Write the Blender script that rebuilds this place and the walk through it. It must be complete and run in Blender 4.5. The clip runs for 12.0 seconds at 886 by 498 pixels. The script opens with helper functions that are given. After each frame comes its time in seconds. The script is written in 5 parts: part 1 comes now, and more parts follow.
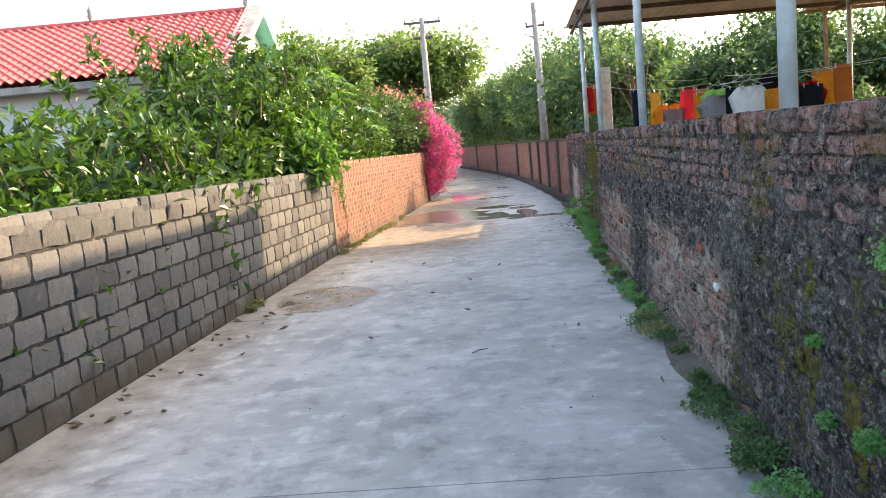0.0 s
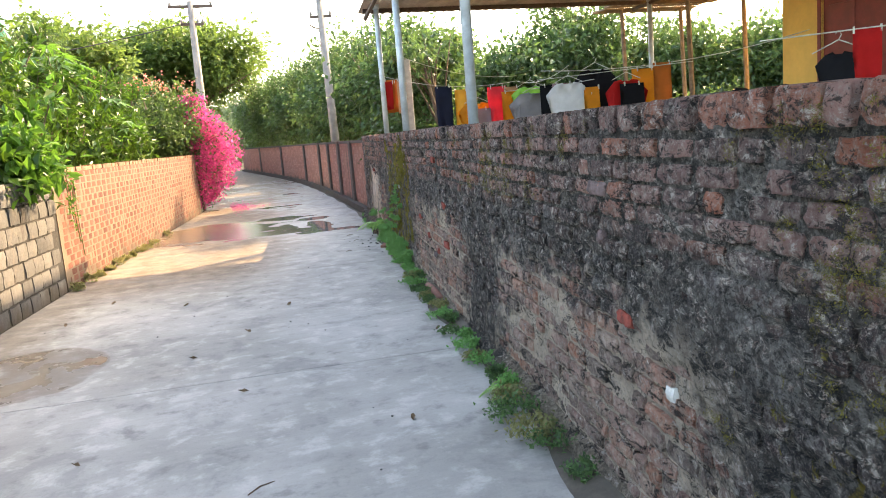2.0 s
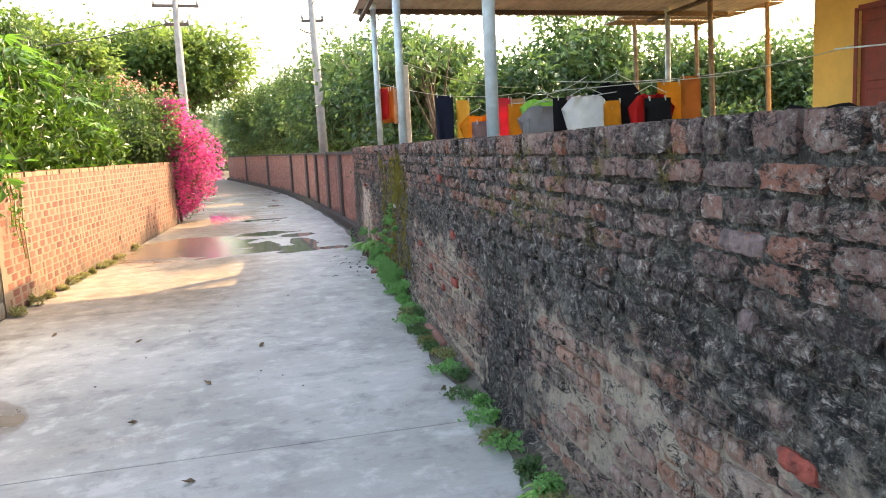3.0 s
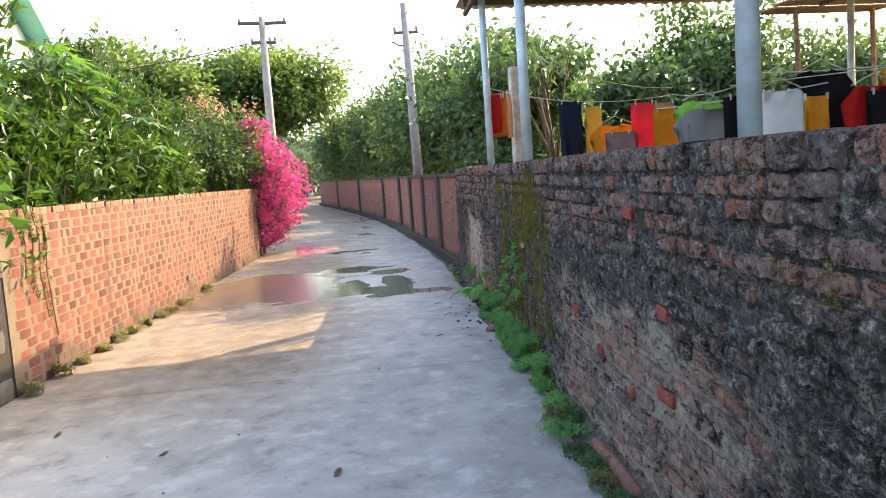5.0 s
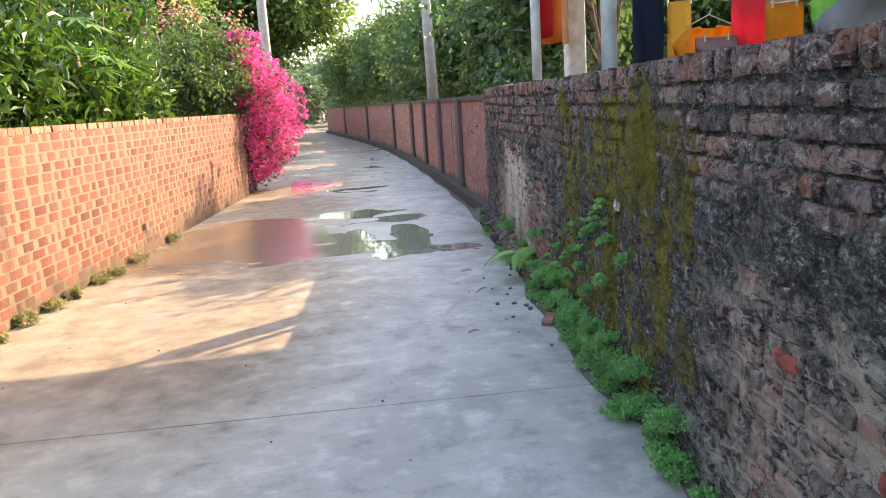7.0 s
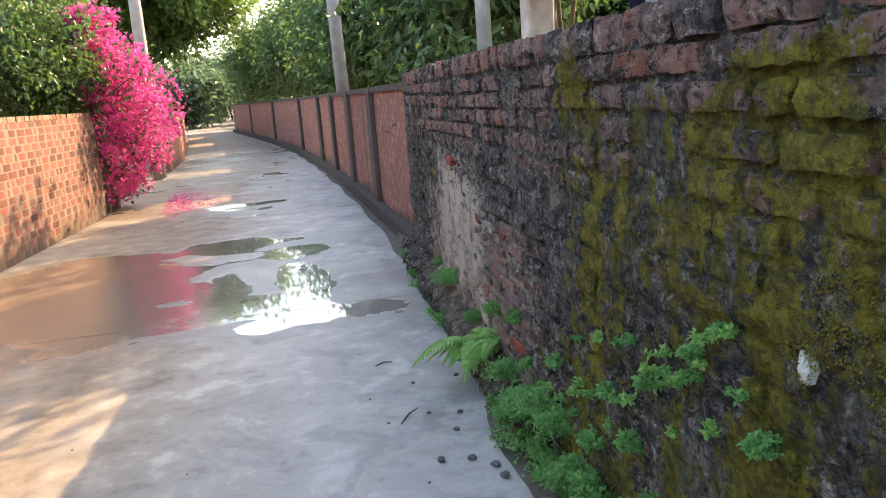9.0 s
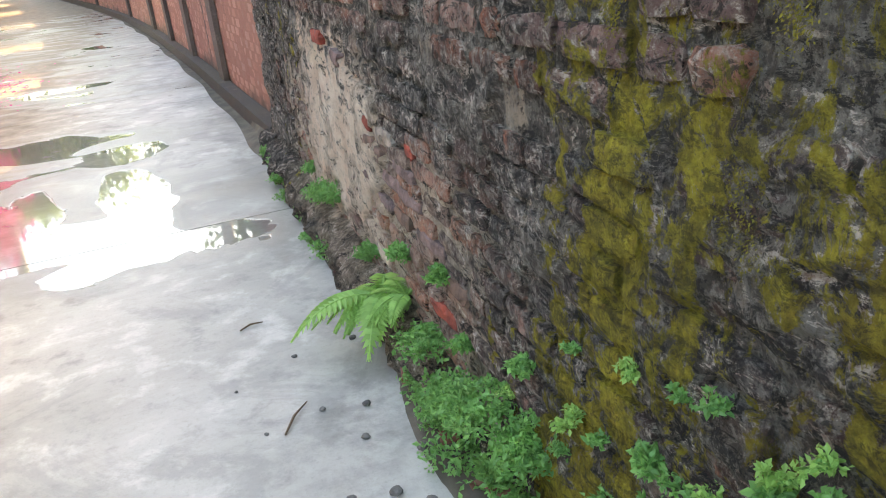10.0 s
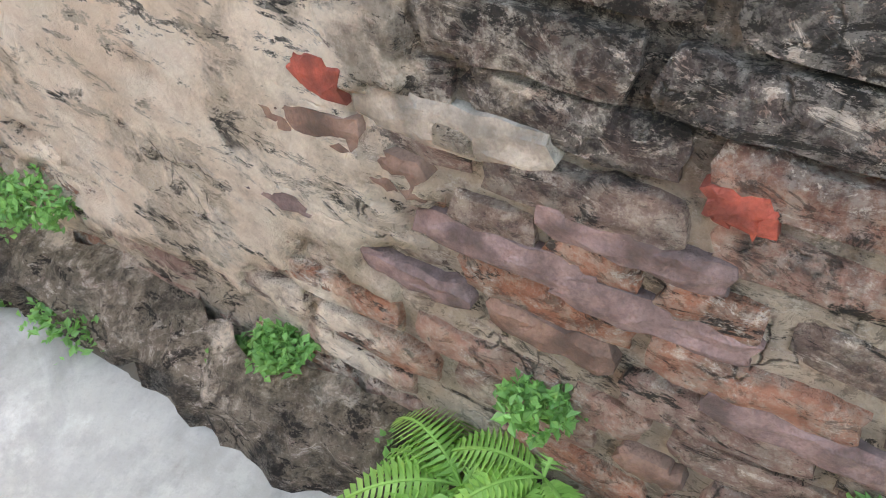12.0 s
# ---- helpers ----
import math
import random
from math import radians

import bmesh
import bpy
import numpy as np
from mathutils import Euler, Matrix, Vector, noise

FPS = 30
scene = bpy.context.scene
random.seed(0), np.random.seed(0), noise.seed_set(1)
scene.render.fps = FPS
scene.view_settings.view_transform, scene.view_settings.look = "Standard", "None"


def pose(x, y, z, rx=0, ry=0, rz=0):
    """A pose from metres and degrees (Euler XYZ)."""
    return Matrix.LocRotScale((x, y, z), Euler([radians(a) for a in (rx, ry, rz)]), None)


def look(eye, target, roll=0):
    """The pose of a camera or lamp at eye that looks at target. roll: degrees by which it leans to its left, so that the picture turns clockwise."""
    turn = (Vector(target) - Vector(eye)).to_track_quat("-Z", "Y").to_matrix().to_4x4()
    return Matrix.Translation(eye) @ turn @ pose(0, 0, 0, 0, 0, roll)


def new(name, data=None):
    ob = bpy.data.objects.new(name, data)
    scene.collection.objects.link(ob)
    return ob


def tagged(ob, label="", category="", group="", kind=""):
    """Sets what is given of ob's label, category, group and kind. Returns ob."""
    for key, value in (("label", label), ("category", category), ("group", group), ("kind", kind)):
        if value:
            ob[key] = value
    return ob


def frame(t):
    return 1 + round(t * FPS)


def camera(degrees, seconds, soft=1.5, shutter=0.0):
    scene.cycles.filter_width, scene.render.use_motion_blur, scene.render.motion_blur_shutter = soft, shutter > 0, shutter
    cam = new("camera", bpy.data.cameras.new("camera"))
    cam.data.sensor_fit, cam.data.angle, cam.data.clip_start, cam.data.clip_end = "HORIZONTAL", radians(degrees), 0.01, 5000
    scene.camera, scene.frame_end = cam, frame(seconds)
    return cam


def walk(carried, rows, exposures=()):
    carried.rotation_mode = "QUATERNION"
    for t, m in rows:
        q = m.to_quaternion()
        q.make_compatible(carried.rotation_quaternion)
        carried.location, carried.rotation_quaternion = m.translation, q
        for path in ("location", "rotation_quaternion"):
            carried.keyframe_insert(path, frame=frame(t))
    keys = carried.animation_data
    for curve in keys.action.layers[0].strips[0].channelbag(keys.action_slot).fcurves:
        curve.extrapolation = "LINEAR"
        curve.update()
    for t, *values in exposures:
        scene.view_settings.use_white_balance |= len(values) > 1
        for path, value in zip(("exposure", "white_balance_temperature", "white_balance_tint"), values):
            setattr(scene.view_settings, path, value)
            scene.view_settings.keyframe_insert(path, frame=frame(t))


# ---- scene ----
cam = camera(61.0, 12.0, soft=1.0)
PATH = [
    (0, (-0.023, 0.443, 1.426), (-0.006, 2.425, 1.161), -5.2),
    (0.5, (-0.017, 0.968, 1.429), (0.117, 2.943, 1.141), -5.8),
    (1, (0.009, 1.43, 1.419), (0.314, 3.381, 1.103), -5.1),
    (1.5, (0.127, 1.948, 1.418), (0.716, 3.831, 1.09), -4.8),
    (2, (0.173, 2.452, 1.419), (0.736, 4.347, 1.113), -4.6),
    (2.5, (0.225, 2.962, 1.42), (0.847, 4.835, 1.093), -4.0),
    (3, (0.356, 3.536, 1.423), (0.958, 5.423, 1.151), -2.8),
    (3.2, (0.397, 3.758, 1.421), (1.001, 5.647, 1.165), -2.7),
    (4.8, (0.568, 5.417, 1.426), (0.922, 7.376, 1.239), -4.1),
    (5, (0.606, 5.641, 1.414), (0.982, 7.595, 1.213), -3.9),
    (5.5, (0.689, 6.2, 1.381), (1.078, 8.139, 1.089), -3.5),
    (6, (0.725, 6.748, 1.387), (1.204, 8.651, 0.998), -3.1),
    (6.5, (0.825, 7.303, 1.391), (1.229, 9.22, 0.991), -3.5),
    (6.7, (0.836, 7.486, 1.38), (1.21, 9.41, 0.984), -3.5),
    (8.3, (1.275, 9.353, 1.327), (1.483, 11.315, 0.994), -5.0),
    (8.5, (1.325, 9.566, 1.325), (1.578, 11.522, 0.996), -4.8),
    (9, (1.42, 10.111, 1.303), (1.947, 11.995, 0.892), -4.3),
    (9.5, (1.545, 10.603, 1.26), (2.311, 12.343, 0.636), -4.8),
    (10, (1.657, 11.08, 1.277), (2.445, 12.744, 0.496), -5.4),
    (10.5, (1.685, 11.55, 1.292), (2.604, 13.088, 0.404), -5.1),
    (11, (1.817, 12.087, 1.287), (2.831, 13.507, 0.31), -3.0),
    (11.5, (1.885, 12.561, 1.192), (3.101, 13.648, 0.034), -0.6),
    (12, (1.978, 12.981, 1.111), (3.251, 13.632, -0.288), -2.7),
]
walk(cam, [(t, look(eye, target, roll)) for t, eye, target, roll in PATH],
     [(0, 2.5, 7200, 10), (1.5, 2.78, 7750, 10), (2.5, 2.88, 8000, 10), (3.2, 2.88, 8000, 10), (5, 2.5, 7000, 10), (6.5, 2.8, 7250, 10), (8.5, 2.4, 6900, 10),
      (9.5, 3.1, 8200, 10), (10, 3.45, 8900, 8), (10.5, 3.62, 9600, 5), (11.4, 3.8, 9500, 17), (12, 3.95, 9700, 11)])

# ---- sky and sun ----
SUN = Vector((1.3, 0.885, 1.0)).normalized()
world = bpy.data.worlds.new("sky")
scene.world = world
world.use_nodes = True
wn = world.node_tree.nodes
sky = wn.new("ShaderNodeTexSky")
sky.sky_type, sky.sun_disc = "NISHITA", False
sky.sun_elevation = math.asin(SUN.z)
sky.sun_rotation = math.atan2(SUN.x, SUN.y)
sky.air_density, sky.dust_density, sky.ozone_density = 1.0, 3.0, 1.0
wn["Background"].inputs[1].default_value = 0.15
world.node_tree.links.new(sky.outputs[0], wn["Background"].inputs[0])
lamp = new("sun", bpy.data.lights.new("sun", "SUN"))
lamp.data.energy, lamp.data.angle, lamp.data.color = 2.5, radians(0.6), (1.0, 0.75, 0.48)
lamp.matrix_world = look(SUN * 50, (0, 0, 0))


# ---- materials ----
class Nodes:
    """A small builder for node materials."""

    def __init__(self, name):
        self.mat = bpy.data.materials.new(name)
        self.mat.use_nodes = True
        self.nt = self.mat.node_tree
        self.bsdf = self.nt.nodes["Principled BSDF"]
        self.out = self.nt.nodes["Material Output"]
        self.pos = self.nt.nodes.new("ShaderNodeNewGeometry").outputs["Position"]

    def put(self, socket, v):
        if hasattr(v, "is_linked"):
            self.nt.links.new(v, socket)
        else:
            if isinstance(v, (tuple, list)) and len(v) == 3 and socket.type == "RGBA":
                v = (*v, 1)
            socket.default_value = v

    def noise(self, scale, detail=5, rough=0.6, vec=None, stretch=None, dist=0.0):
        n = self.nt.nodes.new("ShaderNodeTexNoise")
        v = self.pos if vec is None else vec
        if stretch:
            m = self.nt.nodes.new("ShaderNodeVectorMath")
            m.operation = "MULTIPLY"
            self.put(m.inputs[0], v)
            m.inputs[1].default_value = stretch
            v = m.outputs[0]
        self.put(n.inputs["Vector"], v)
        n.inputs["Scale"].default_value, n.inputs["Detail"].default_value = scale, detail
        n.inputs["Roughness"].default_value, n.inputs["Distortion"].default_value = rough, dist
        return n.outputs[0]

    def cells(self, scale, feature="F1"):
        n = self.nt.nodes.new("ShaderNodeTexVoronoi")
        n.feature = feature
        self.put(n.inputs["Vector"], self.pos)
        n.inputs["Scale"].default_value = scale
        return n.outputs["Distance"]

    def math(self, op, a, b=0.0, clamp=False):
        n = self.nt.nodes.new("ShaderNodeMath")
        n.operation, n.use_clamp = op, clamp
        self.put(n.inputs[0], a)
        self.put(n.inputs[1], b)
        return n.outputs[0]

    def step(self, v, lo, hi, a=0.0, b=1.0):
        n = self.nt.nodes.new("ShaderNodeMapRange")
        n.interpolation_type = "SMOOTHSTEP"
        self.put(n.inputs[0], v)
        for i, x in enumerate((lo, hi, a, b)):
            n.inputs[i + 1].default_value = x
        return n.outputs[0]

    def mix(self, f, a, b, kind="MIX"):
        n = self.nt.nodes.new("ShaderNodeMix")
        n.data_type, n.blend_type = "RGBA", kind
        self.put(n.inputs[0], f)
        self.put(n.inputs[6], a)
        self.put(n.inputs[7], b)
        return n.outputs[2]

    def ramp(self, f, *stops):
        n = self.nt.nodes.new("ShaderNodeValToRGB")
        self.put(n.inputs[0], f)
        e = n.color_ramp.elements
        while len(e) < len(stops):
            e.new(0.5)
        for el, (p, c) in zip(e, stops):
            el.position, el.color = p, (*c, 1)
        return n.outputs[0]

    def axis(self, i):
        n = self.nt.nodes.new("ShaderNodeSeparateXYZ")
        self.put(n.inputs[0], self.pos)
        return n.outputs[i]

    def chance(self, kind="Random"):
        if kind == "Random":
            return self.nt.nodes.new("ShaderNodeObjectInfo").outputs["Random"]
        return self.nt.nodes.new("ShaderNodeNewGeometry").outputs["Random Per Island"]

    def either(self):
        """One random number a piece, whether it is an object or an island."""
        return self.math("FRACT", self.math("ADD", self.chance(), self.chance("Island")))

    def bump(self, height, strength=0.5, distance=0.01):
        n = self.nt.nodes.new("ShaderNodeBump")
        self.put(n.inputs["Height"], height)
        n.inputs["Strength"].default_value, n.inputs["Distance"].default_value = strength, distance
        self.put(self.bsdf.inputs["Normal"], n.outputs[0])

    def finish(self, color, rough=0.8, metal=0.0, spec=None):
        self.put(self.bsdf.inputs["Base Color"], color)
        self.put(self.bsdf.inputs["Roughness"], rough)
        self.put(self.bsdf.inputs["Metallic"], metal)
        if spec is not None:
            self.put(self.bsdf.inputs["Specular IOR Level"], spec)
        return self.mat


def plain(name, color, rough=0.7, metal=0.0, vary=0.25, scale=8.0, relief=0.15):
    m = Nodes(name)
    n = m.noise(scale, 6)
    f = m.noise(scale * 9, 4)
    dark = tuple(c * (1 - vary) for c in color)
    light = tuple(min(1, c * (1 + vary)) for c in color)
    c = m.mix(m.step(n, 0.3, 0.7), dark, light)
    c = m.mix(m.step(f, 0.35, 0.75, 0, 0.4), c, dark)
    m.bump(f, relief, 0.004)
    return m.finish(c, m.step(n, 0.2, 0.8, rough - 0.08, min(1, rough + 0.08)), metal)


def leafy(name, deep, fresh, rough=0.4, through_light=0.3):
    """Leaf: gloss over a body that lets light through."""
    m = Nodes(name)
    r = m.either()
    c = m.ramp(r, (0.0, deep), (0.55, tuple((a + b) / 2 for a, b in zip(deep, fresh))), (1.0, fresh))
    c = m.mix(m.step(m.noise(1.3, 3), 0.35, 0.65, 0, 0.5), c, deep)
    m.finish(c, rough)
    t = m.nt.nodes.new("ShaderNodeBsdfTranslucent")
    bright = m.mix(0.5, c, tuple(min(1, x * 2.2) for x in fresh))
    m.put(t.inputs[0], bright)
    s = m.nt.nodes.new("ShaderNodeMixShader")
    s.inputs[0].default_value = through_light
    m.nt.links.new(m.bsdf.outputs[0], s.inputs[1])
    m.nt.links.new(t.outputs[0], s.inputs[2])
    m.nt.links.new(s.outputs[0], m.out.inputs[0])
    return m.mat


def patch(m, y0, y1, z0, z1, soft=0.25, wobble=None):
    """1 inside a ragged field of a wall, by length and height."""
    y, z = m.axis(1), m.axis(2)
    if wobble is not None:
        w = m.math("MULTIPLY", m.math("SUBTRACT", wobble, 0.5), 1.6)
        y, z = m.math("ADD", y, w), m.math("ADD", z, m.math("MULTIPLY", w, 0.5))
    a = m.math("MULTIPLY", m.step(y, y0 - soft, y0 + soft), m.step(y, y1 - soft, y1 + soft, 1, 0))
    b = m.math("MULTIPLY", m.step(z, z0 - soft * 0.4, z0 + soft * 0.4), m.step(z, z1 - soft * 0.4, z1 + soft * 0.4, 1, 0))
    return m.math("MULTIPLY", a, b)


def most(m, *fs):
    f = fs[0]
    for g in fs[1:]:
        f = m.math("MAXIMUM", f, g)
    return f


def weathered(name, base_of, relief, crest_clean=0.75, lime=0.3):
    """The old wall: black algae, moss and scraps of plaster over brick or mortar."""
    m = Nodes(name)
    big = m.noise(1.7, 5, 0.65)
    mid = m.noise(7, 6, 0.7)
    fine = m.noise(38, 7, 0.8)
    grit = m.noise(120, 5, 0.8)
    runs = m.noise(5, 5, 0.65, stretch=(1, 1, 0.28))
    c = base_of(m, mid, fine)
    bare = most(m, patch(m, 7.5, 9.9, -0.2, 0.74, 0.25, mid), patch(m, 4.2, 6.5, -0.2, 0.72, 0.25, mid),
                m.math("MULTIPLY", patch(m, 12.5, 15.0, 0.0, 0.70, 0.25, mid), 0.8))
    crest = m.step(m.math("ADD", m.axis(2), m.math("MULTIPLY", m.math("SUBTRACT", mid, 0.5), 0.5)), 0.98, 1.12, 0, crest_clean)
    soot = m.step(m.math("ADD", m.math("MULTIPLY", runs, 0.6), m.math("MULTIPLY", mid, 0.4)), 0.35, 0.43)
    soot = m.math("MULTIPLY", soot, m.math("SUBTRACT", 1.0, most(m, m.math("MULTIPLY", bare, 0.97), crest)))
    c = m.mix(m.math("MULTIPLY", bare, m.step(fine, 0.4, 0.6, lime * 0.4, lime)), c, (0.86, 0.69, 0.52))
    black = m.mix(m.step(fine, 0.46, 0.58), (0.02, 0.02, 0.021), (0.16, 0.15, 0.135))
    black = m.mix(m.math("MULTIPLY", m.step(m.noise(3.1, 7, 0.75, stretch=(1, 1, 0.55)), 0.5, 0.62), 0.7), black, m.mix(m.step(fine, 0.4, 0.62), (0.08, 0.076, 0.072), (0.32, 0.30, 0.275)))
    c = m.mix(m.math("MULTIPLY", soot, 0.9), c, black)
    # scabs of lichen, lost faces and cracks
    scab = m.noise(9, 10, 0.78, dist=0.4)
    c = m.mix(m.step(scab, 0.565, 0.6, 0, 0.5), c, m.mix(m.step(grit, 0.42, 0.6), (0.14, 0.12, 0.10), (0.60, 0.54, 0.46)))
    pits = m.step(m.noise(13, 9, 0.8, stretch=(1, 0.6, 1.5), dist=0.5), 0.425, 0.445, 0.92, 0)
    c = m.mix(pits, c, (0.022, 0.02, 0.018))
    warp = m.nt.nodes.new("ShaderNodeVectorMath")
    warp.operation = "MULTIPLY_ADD"
    n3 = m.nt.nodes.new("ShaderNodeTexNoise")
    n3.inputs["Scale"].default_value, n3.inputs["Detail"].default_value = 9, 6
    m.put(n3.inputs["Vector"], m.pos)
    m.put(warp.inputs[0], n3.outputs["Color"])
    warp.inputs[1].default_value = (0.12, 0.12, 0.12)
    m.put(warp.inputs[2], m.pos)
    vor = m.nt.nodes.new("ShaderNodeTexVoronoi")
    vor.feature = "DISTANCE_TO_EDGE"
    m.put(vor.inputs["Vector"], warp.outputs[0])
    vor.inputs["Scale"].default_value = 19
    cracks = m.math("MULTIPLY", m.step(vor.outputs["Distance"], 0.01, 0.06, 1, 0), m.step(mid, 0.5, 0.6))
    c = m.mix(m.math("MULTIPLY", cracks, 0.85), c, (0.018, 0.016, 0.014))
    chip = m.noise(27, 9, 0.82, stretch=(1, 0.7, 1.3), dist=0.6)
    c = m.mix(m.math("MULTIPLY", m.step(chip, 0.545, 0.57), m.step(mid, 0.42, 0.55, 0.15, 0.85)), c, m.mix(m.step(fine, 0.42, 0.58), (0.36, 0.26, 0.22), (0.70, 0.62, 0.54)))
    c = m.mix(m.math("MULTIPLY", m.step(chip, 0.43, 0.455, 0.85, 0), m.math("SUBTRACT", 1.0, m.math("MULTIPLY", bare, 0.55))), c, (0.022, 0.02, 0.018))
    c = m.mix(m.step(grit, 0.56, 0.64, 0, 0.2), c, (0.50, 0.45, 0.38))
    plaster = m.math("MULTIPLY", patch(m, 13.35, 14.45, 0.22, 0.9, 0.2, mid), m.step(m.noise(4.5, 6, 0.65), 0.36, 0.46))
    plaster = m.math("MULTIPLY", plaster, m.step(m.noise(15, 9, 0.78, stretch=(1, 0.55, 1.5), dist=0.4), 0.43, 0.455))
    c = m.mix(plaster, c, m.mix(m.step(mid, 0.35, 0.65), (0.78, 0.60, 0.46), (0.94, 0.80, 0.66)))
    field = most(m, patch(m, 10.0, 12.5, -0.2, 1.42, 0.4, big), m.math("MULTIPLY", patch(m, 1.0, 4.2, -0.2, 1.1, 0.4, big), 0.9),
                 m.math("MULTIPLY", patch(m, 14.6, 15.5, 0.1, 1.3, 0.2, mid), 0.9), m.math("MULTIPLY", patch(m, -3, 8, 1.0, 1.6, 0.15, mid), 0.62),
                 m.math("MULTIPLY", patch(m, 12.4, 13.3, -0.2, 0.45, 0.2, mid), 0.55), 0.24)
    moss = m.math("MULTIPLY", field, m.math("ADD", m.math("MULTIPLY", runs, 0.7), m.math("MULTIPLY", m.noise(13, 10, 0.82, dist=0.5), 0.6)))
    moss = m.step(moss, 0.625, 0.665)
    green = m.ramp(m.math("ADD", m.math("MULTIPLY", fine, 0.6), m.math("MULTIPLY", mid, 0.4)), (0.36, (0.06, 0.055, 0.01)), (0.48, (0.22, 0.18, 0.022)), (0.6, (0.43, 0.36, 0.04)))
    green = m.mix(m.step(big, 0.5, 0.7, 0, 0.5), green, (0.16, 0.085, 0.02))
    green = m.mix(m.step(chip, 0.44, 0.5, 0.6, 0), green, (0.03, 0.026, 0.012))
    c = m.mix(moss, c, green)
    h = m.math("ADD", m.math("MULTIPLY", fine, relief * 1.5), m.math("MULTIPLY", mid, 0.9))
    h = m.math("ADD", h, m.math("MULTIPLY", grit, 0.35))
    h = m.math("SUBTRACT", h, m.math("MULTIPLY", most(m, pits, cracks), 0.7))
    h = m.math("ADD", h, m.math("MULTIPLY", m.step(scab, 0.5, 0.56), 0.45))
    h = m.math("ADD", h, m.math("MULTIPLY", m.math("MULTIPLY", moss, m.noise(90, 4, 0.7)), 1.5))
    h = m.math("ADD", h, m.math("MULTIPLY", plaster, 0.8))
    m.bump(h, 1.0, 0.025)
    return m.finish(c, 0.92, spec=0.25)


def old_brick(m, mid, fine):
    r = m.either()
    c = m.ramp(r, (0.0, (0.13, 0.085, 0.08)), (0.35, (0.30, 0.165, 0.145)), (0.62, (0.50, 0.27, 0.22)), (0.82, (0.52, 0.21, 0.14)), (0.93, (0.44, 0.135, 0.07)), (1.0, (0.48, 0.33, 0.27)))
    c = m.mix(m.step(fine, 0.45, 0.65, 0, 0.55), c, (0.45, 0.37, 0.31))
    return m.mix(m.step(mid, 0.5, 0.62, 0, 0.6), c, (0.12, 0.095, 0.085))


def old_mortar(m, mid, fine):
    c = m.mix(m.step(mid, 0.35, 0.65), (0.42, 0.33, 0.25), (0.74, 0.61, 0.48))
    return m.mix(m.step(fine, 0.5, 0.62, 0, 0.6), c, (0.16, 0.13, 0.105))


M_OLDBRICK = weathered("old brick", old_brick, 0.7)
M_OLDMORTAR = weathered("old mortar", old_mortar, 1.2, -0.35, 0.75)


def lane_brick(name, ramp, dirt, top):
    m = Nodes(name)
    r = m.either()
    big, mid, fine = m.noise(1.4, 5), m.noise(9, 6, 0.65), m.noise(55, 5, 0.65)
    c = m.ramp(r, *ramp)
    c = m.mix(m.step(fine, 0.45, 0.75, 0, 0.4), c, tuple(x * 0.55 for x in ramp[0][1]))
    c = m.mix(m.step(mid, 0.55, 0.72, 0, 0.3), c, (0.26, 0.20, 0.155))
    foot = m.step(m.math("SUBTRACT", m.axis(2), m.math("MULTIPLY", m.math("SUBTRACT", big, 0.5), 0.9)), 0.02, 0.22, dirt, 0)
    c = m.mix(foot, c, (0.07, 0.06, 0.045))
    run = m.step(m.noise(3.2, 5, 0.6, stretch=(1, 1, 0.15)), 0.62, 0.72, 0, top)
    c = m.mix(run, c, (0.05, 0.043, 0.038))
    m.bump(m.math("ADD", fine, m.math("MULTIPLY", mid, 0.8)), 0.5, 0.008)
    return m.finish(c, 0.9, spec=0.3)


M_BRICK = lane_brick("red brick", ((0.0, (0.10, 0.036, 0.028)), (0.4, (0.165, 0.056, 0.040)), (0.8, (0.22, 0.085, 0.06)), (1.0, (0.12, 0.058, 0.045))), 0.6, 0.5)
M_MORTAR = lane_brick("sandy mortar", ((0.0, (0.15, 0.115, 0.085)), (0.5, (0.19, 0.145, 0.105)), (0.8, (0.17, 0.13, 0.095)), (1.0, (0.14, 0.11, 0.085))), 0.7, 0.4)
M_FARBRICK = lane_brick("shaded red brick", ((0.0, (0.24, 0.11, 0.085)), (0.4, (0.34, 0.165, 0.125)), (0.8, (0.40, 0.21, 0.16)), (1.0, (0.3, 0.17, 0.14))), 0.8, 0.75)
M_PIER = lane_brick("blackened pier", ((0.0, (0.06, 0.05, 0.047)), (0.5, (0.085, 0.07, 0.062)), (0.8, (0.11, 0.085, 0.075)), (1.0, (0.07, 0.06, 0.055))), 0.5, 0.5)
M_COPING = lane_brick("coping brick", ((0.0, (0.16, 0.09, 0.06)), (0.5, (0.24, 0.135, 0.09)), (0.8, (0.3, 0.17, 0.11)), (1.0, (0.2, 0.12, 0.09))), 0.2, 0.7)
M_BLOCK = lane_brick("cinder block", ((0.0, (0.07, 0.07, 0.07)), (0.4, (0.105, 0.104, 0.102)), (0.8, (0.155, 0.15, 0.145)), (1.0, (0.09, 0.09, 0.09))), 0.8, 0.8)
M_BLOCKJOINT = lane_brick("block joint", ((0.0, (0.028, 0.027, 0.026)), (0.4, (0.04, 0.038, 0.036)), (0.8, (0.05, 0.047, 0.044)), (1.0, (0.035, 0.033, 0.031))), 0.7, 0.6)


